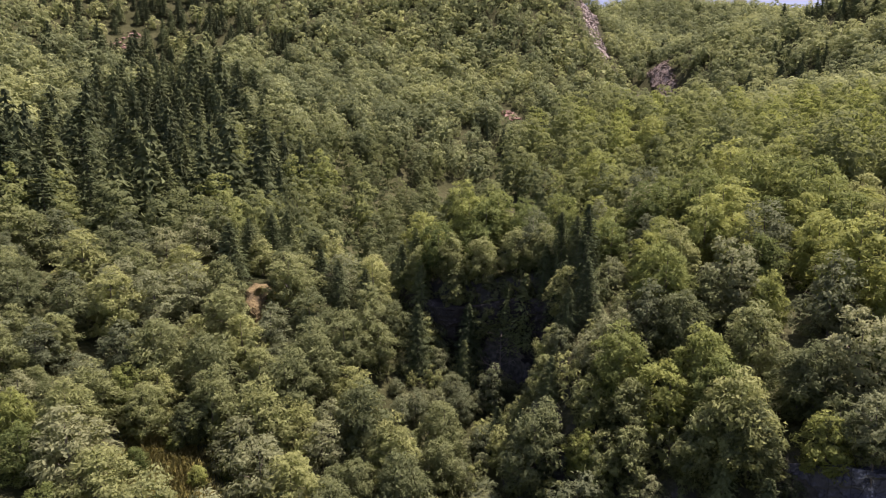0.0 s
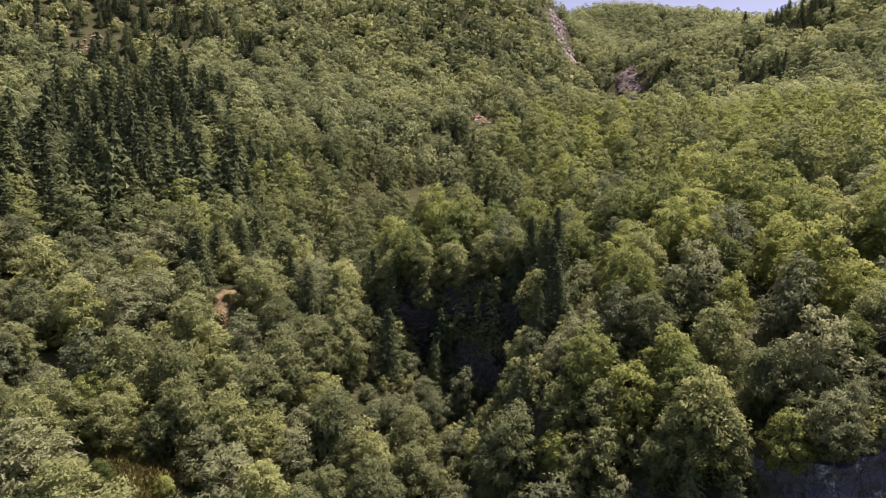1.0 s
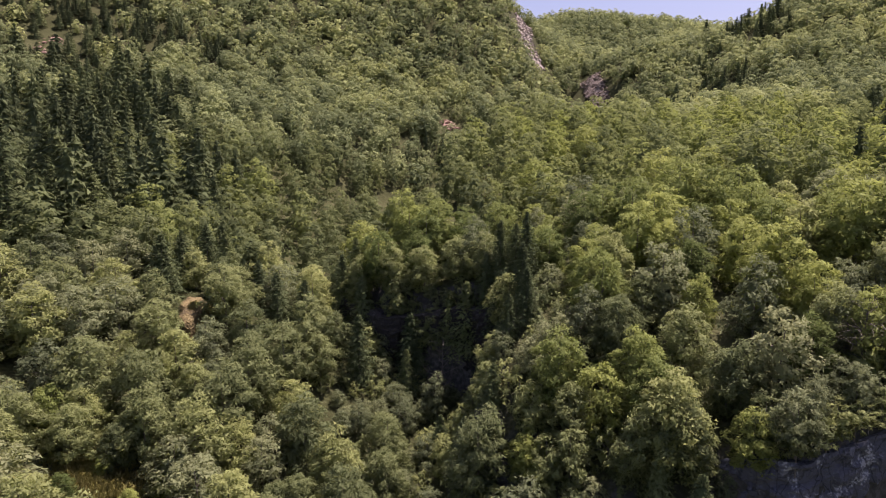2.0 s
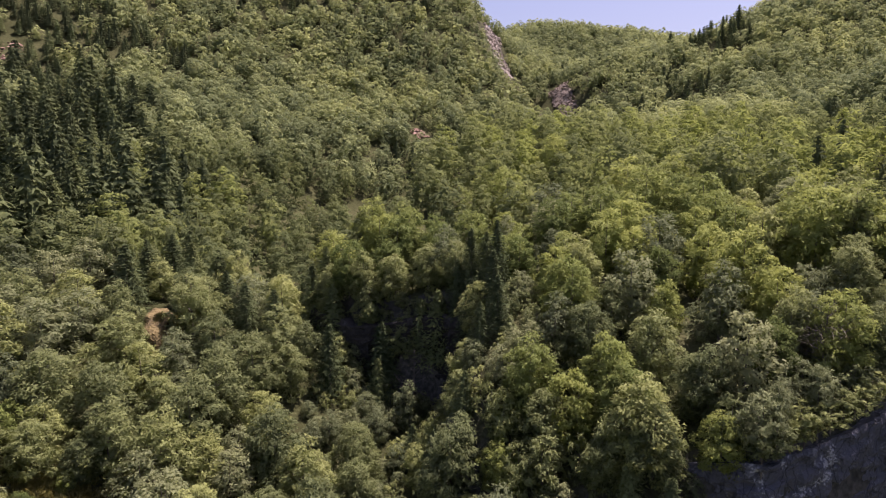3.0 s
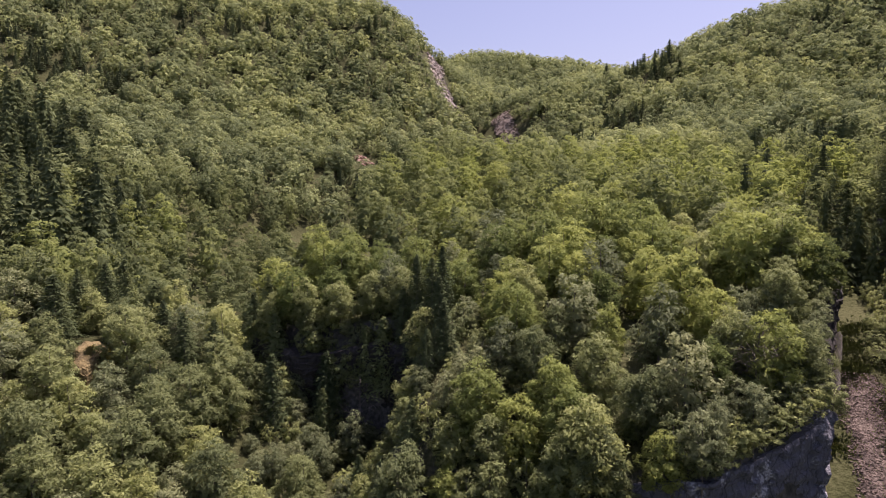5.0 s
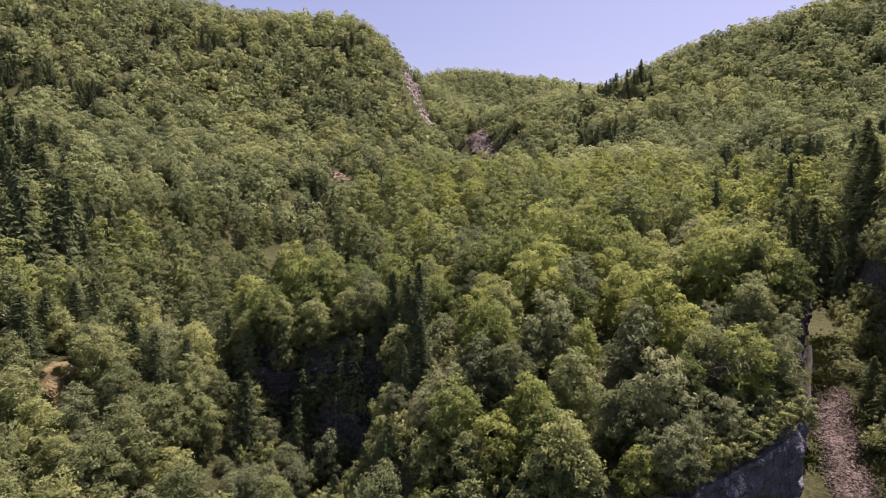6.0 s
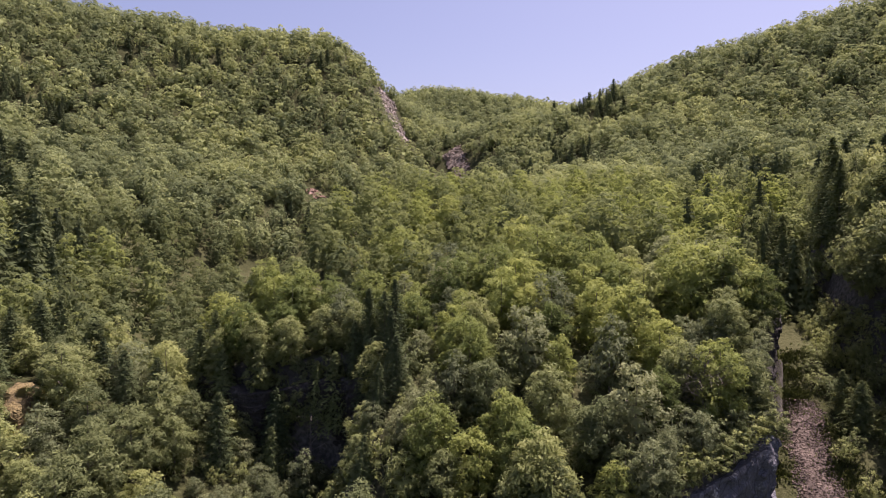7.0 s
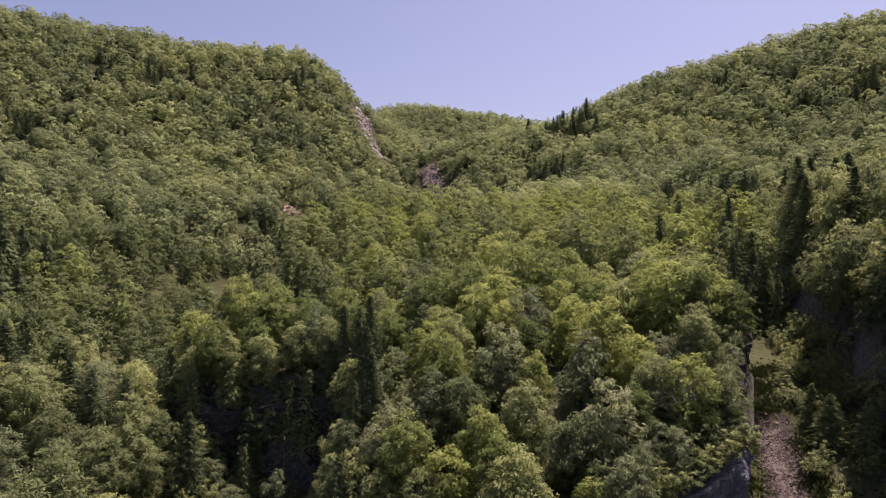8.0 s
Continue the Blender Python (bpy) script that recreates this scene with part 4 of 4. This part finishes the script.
# ---------------------------------------------------------------- small things
def build_outcrop(name, x0, y0, wide, deep, high, stone, label, seed):
    """A weathered boss of rock that stands out of the slope."""
    rows, cols = 26, 34
    a = np.linspace(0, 2 * math.pi, cols, endpoint=False)[None]
    u = np.linspace(0, 1, rows)[:, None]
    r = np.sqrt(1 - (1 - u) ** 2.2) * (1 + 0.25 * value_noise(3 * np.cos(a) + seed, 3 * np.sin(a), 2))
    gx, gy = x0 + wide * r * np.cos(a), y0 + deep * r * np.sin(a)
    gz = height(gx, gy) + high * (1 - u ** 2) - 0.8 * u ** 6
    crack = 0.3 * block_noise(gx / 0.9, gz / 0.8, seed) + 0.25 * value_noise(gx / 1.3, gz / 1.3, seed)
    gx, gy = gx + crack * np.cos(a) * np.minimum(1, 3 * u), gy + crack * np.sin(a) * np.minimum(1, 3 * u)
    verts = np.stack([gx, gy, gz + 0.25 * crack], -1).reshape(-1, 3)
    faces = [(j * cols + i, j * cols + cols + i, j * cols + cols + (i + 1) % cols, j * cols + (i + 1) % cols) for j in range(rows - 1) for i in range(cols)]
    return tagged(mesh_object(name, verts, faces, stone), label, "rock")


build_outcrop("rock_outcrop", -28.8, 97.5, 1.9, 3.6, 2.2, ochre_rock, "orange-brown rock outcrop with dry grass on top", 3)
build_outcrop("rock_outcrop", -21.5, 116, 2.6, 2.6, 3.0, scree_stone, "grey-brown rock outcrop among trees", 7)


def build_grass(name, places, spread, count, tall, blade, label, seed, mound=None):
    """Tufts of dry grass: curved pointed blades."""
    r = np.random.default_rng(seed)
    at = np.array(places, float)[r.integers(0, len(places), count)]
    px, py = at[:, 0] + r.normal(0, spread, count), at[:, 1] + r.normal(0, spread, count)
    root = np.stack([px, py, height(px, py) - 0.05], -1)
    if mound:   # on a boss of rock
        x0, y0, wide, deep, high = mound
        root[:, 2] += 0.9 * high * np.clip(1 - ((px - x0) / wide) ** 2 - ((py - y0) / deep) ** 2, 0, 1)
    verts = []
    for k in range(6):
        a = r.uniform(0, 6.28, count)
        lean = np.stack([np.cos(a), np.sin(a), 0 * a], -1) * r.uniform(0.15, 0.6, (count, 1))
        h = tall * r.uniform(0.5, 1.2, (count, 1))
        side = np.stack([-np.sin(a), np.cos(a), 0 * a], -1) * 0.07
        foot = root + lean * 0.3
        verts.append(np.stack([foot - side, foot + side, foot + lean * h + np.array([0, 0, 1.0]) * h], 1))
    verts = np.concatenate(verts).reshape(-1, 3)
    return tagged(new(name, leaf_mesh(name, verts, np.tile((0.0, 0, 1), (len(verts), 1)), blade)), label, "grass", kind="stuff")


build_grass("dry_grass", [(-29, 57), (-31, 62), (-32, 66), (-30.5, 69), (-33, 64), (-29, 65), (-34, 70), (-20, 72)], 1.9, 9000, 0.45, dry_grass,
            "straw-yellow dry grass in a clearing between bushes", 1)
build_grass("dry_grass", [(-30.5, 99), (-29.2, 98.5), (-28, 99), (-30.2, 96.5), (-28.8, 99.8), (-28.5, 101), (-28.8, 97), (-29.3, 96), (-28.2, 96.2), (-29, 95), (-28.8, 98), (-30, 93.5), (-28.5, 92), (-29.5, 90)], 0.8, 5000, 0.5, dry_grass, "straw-yellow dry grass on the rock outcrop", 2, (-28.8, 97.5, 1.9, 3.6, 2.2))
build_grass("gully_grass", [(64, 52), (75, 72), (78, 76), (72, 70), (82, 80), (68.5, 58), (72.5, 63), (66, 68), (62, 62), (69, 54)], 1.5, 5000, 0.35, green_grass, "yellow-green grass along the gully's edge", 3)
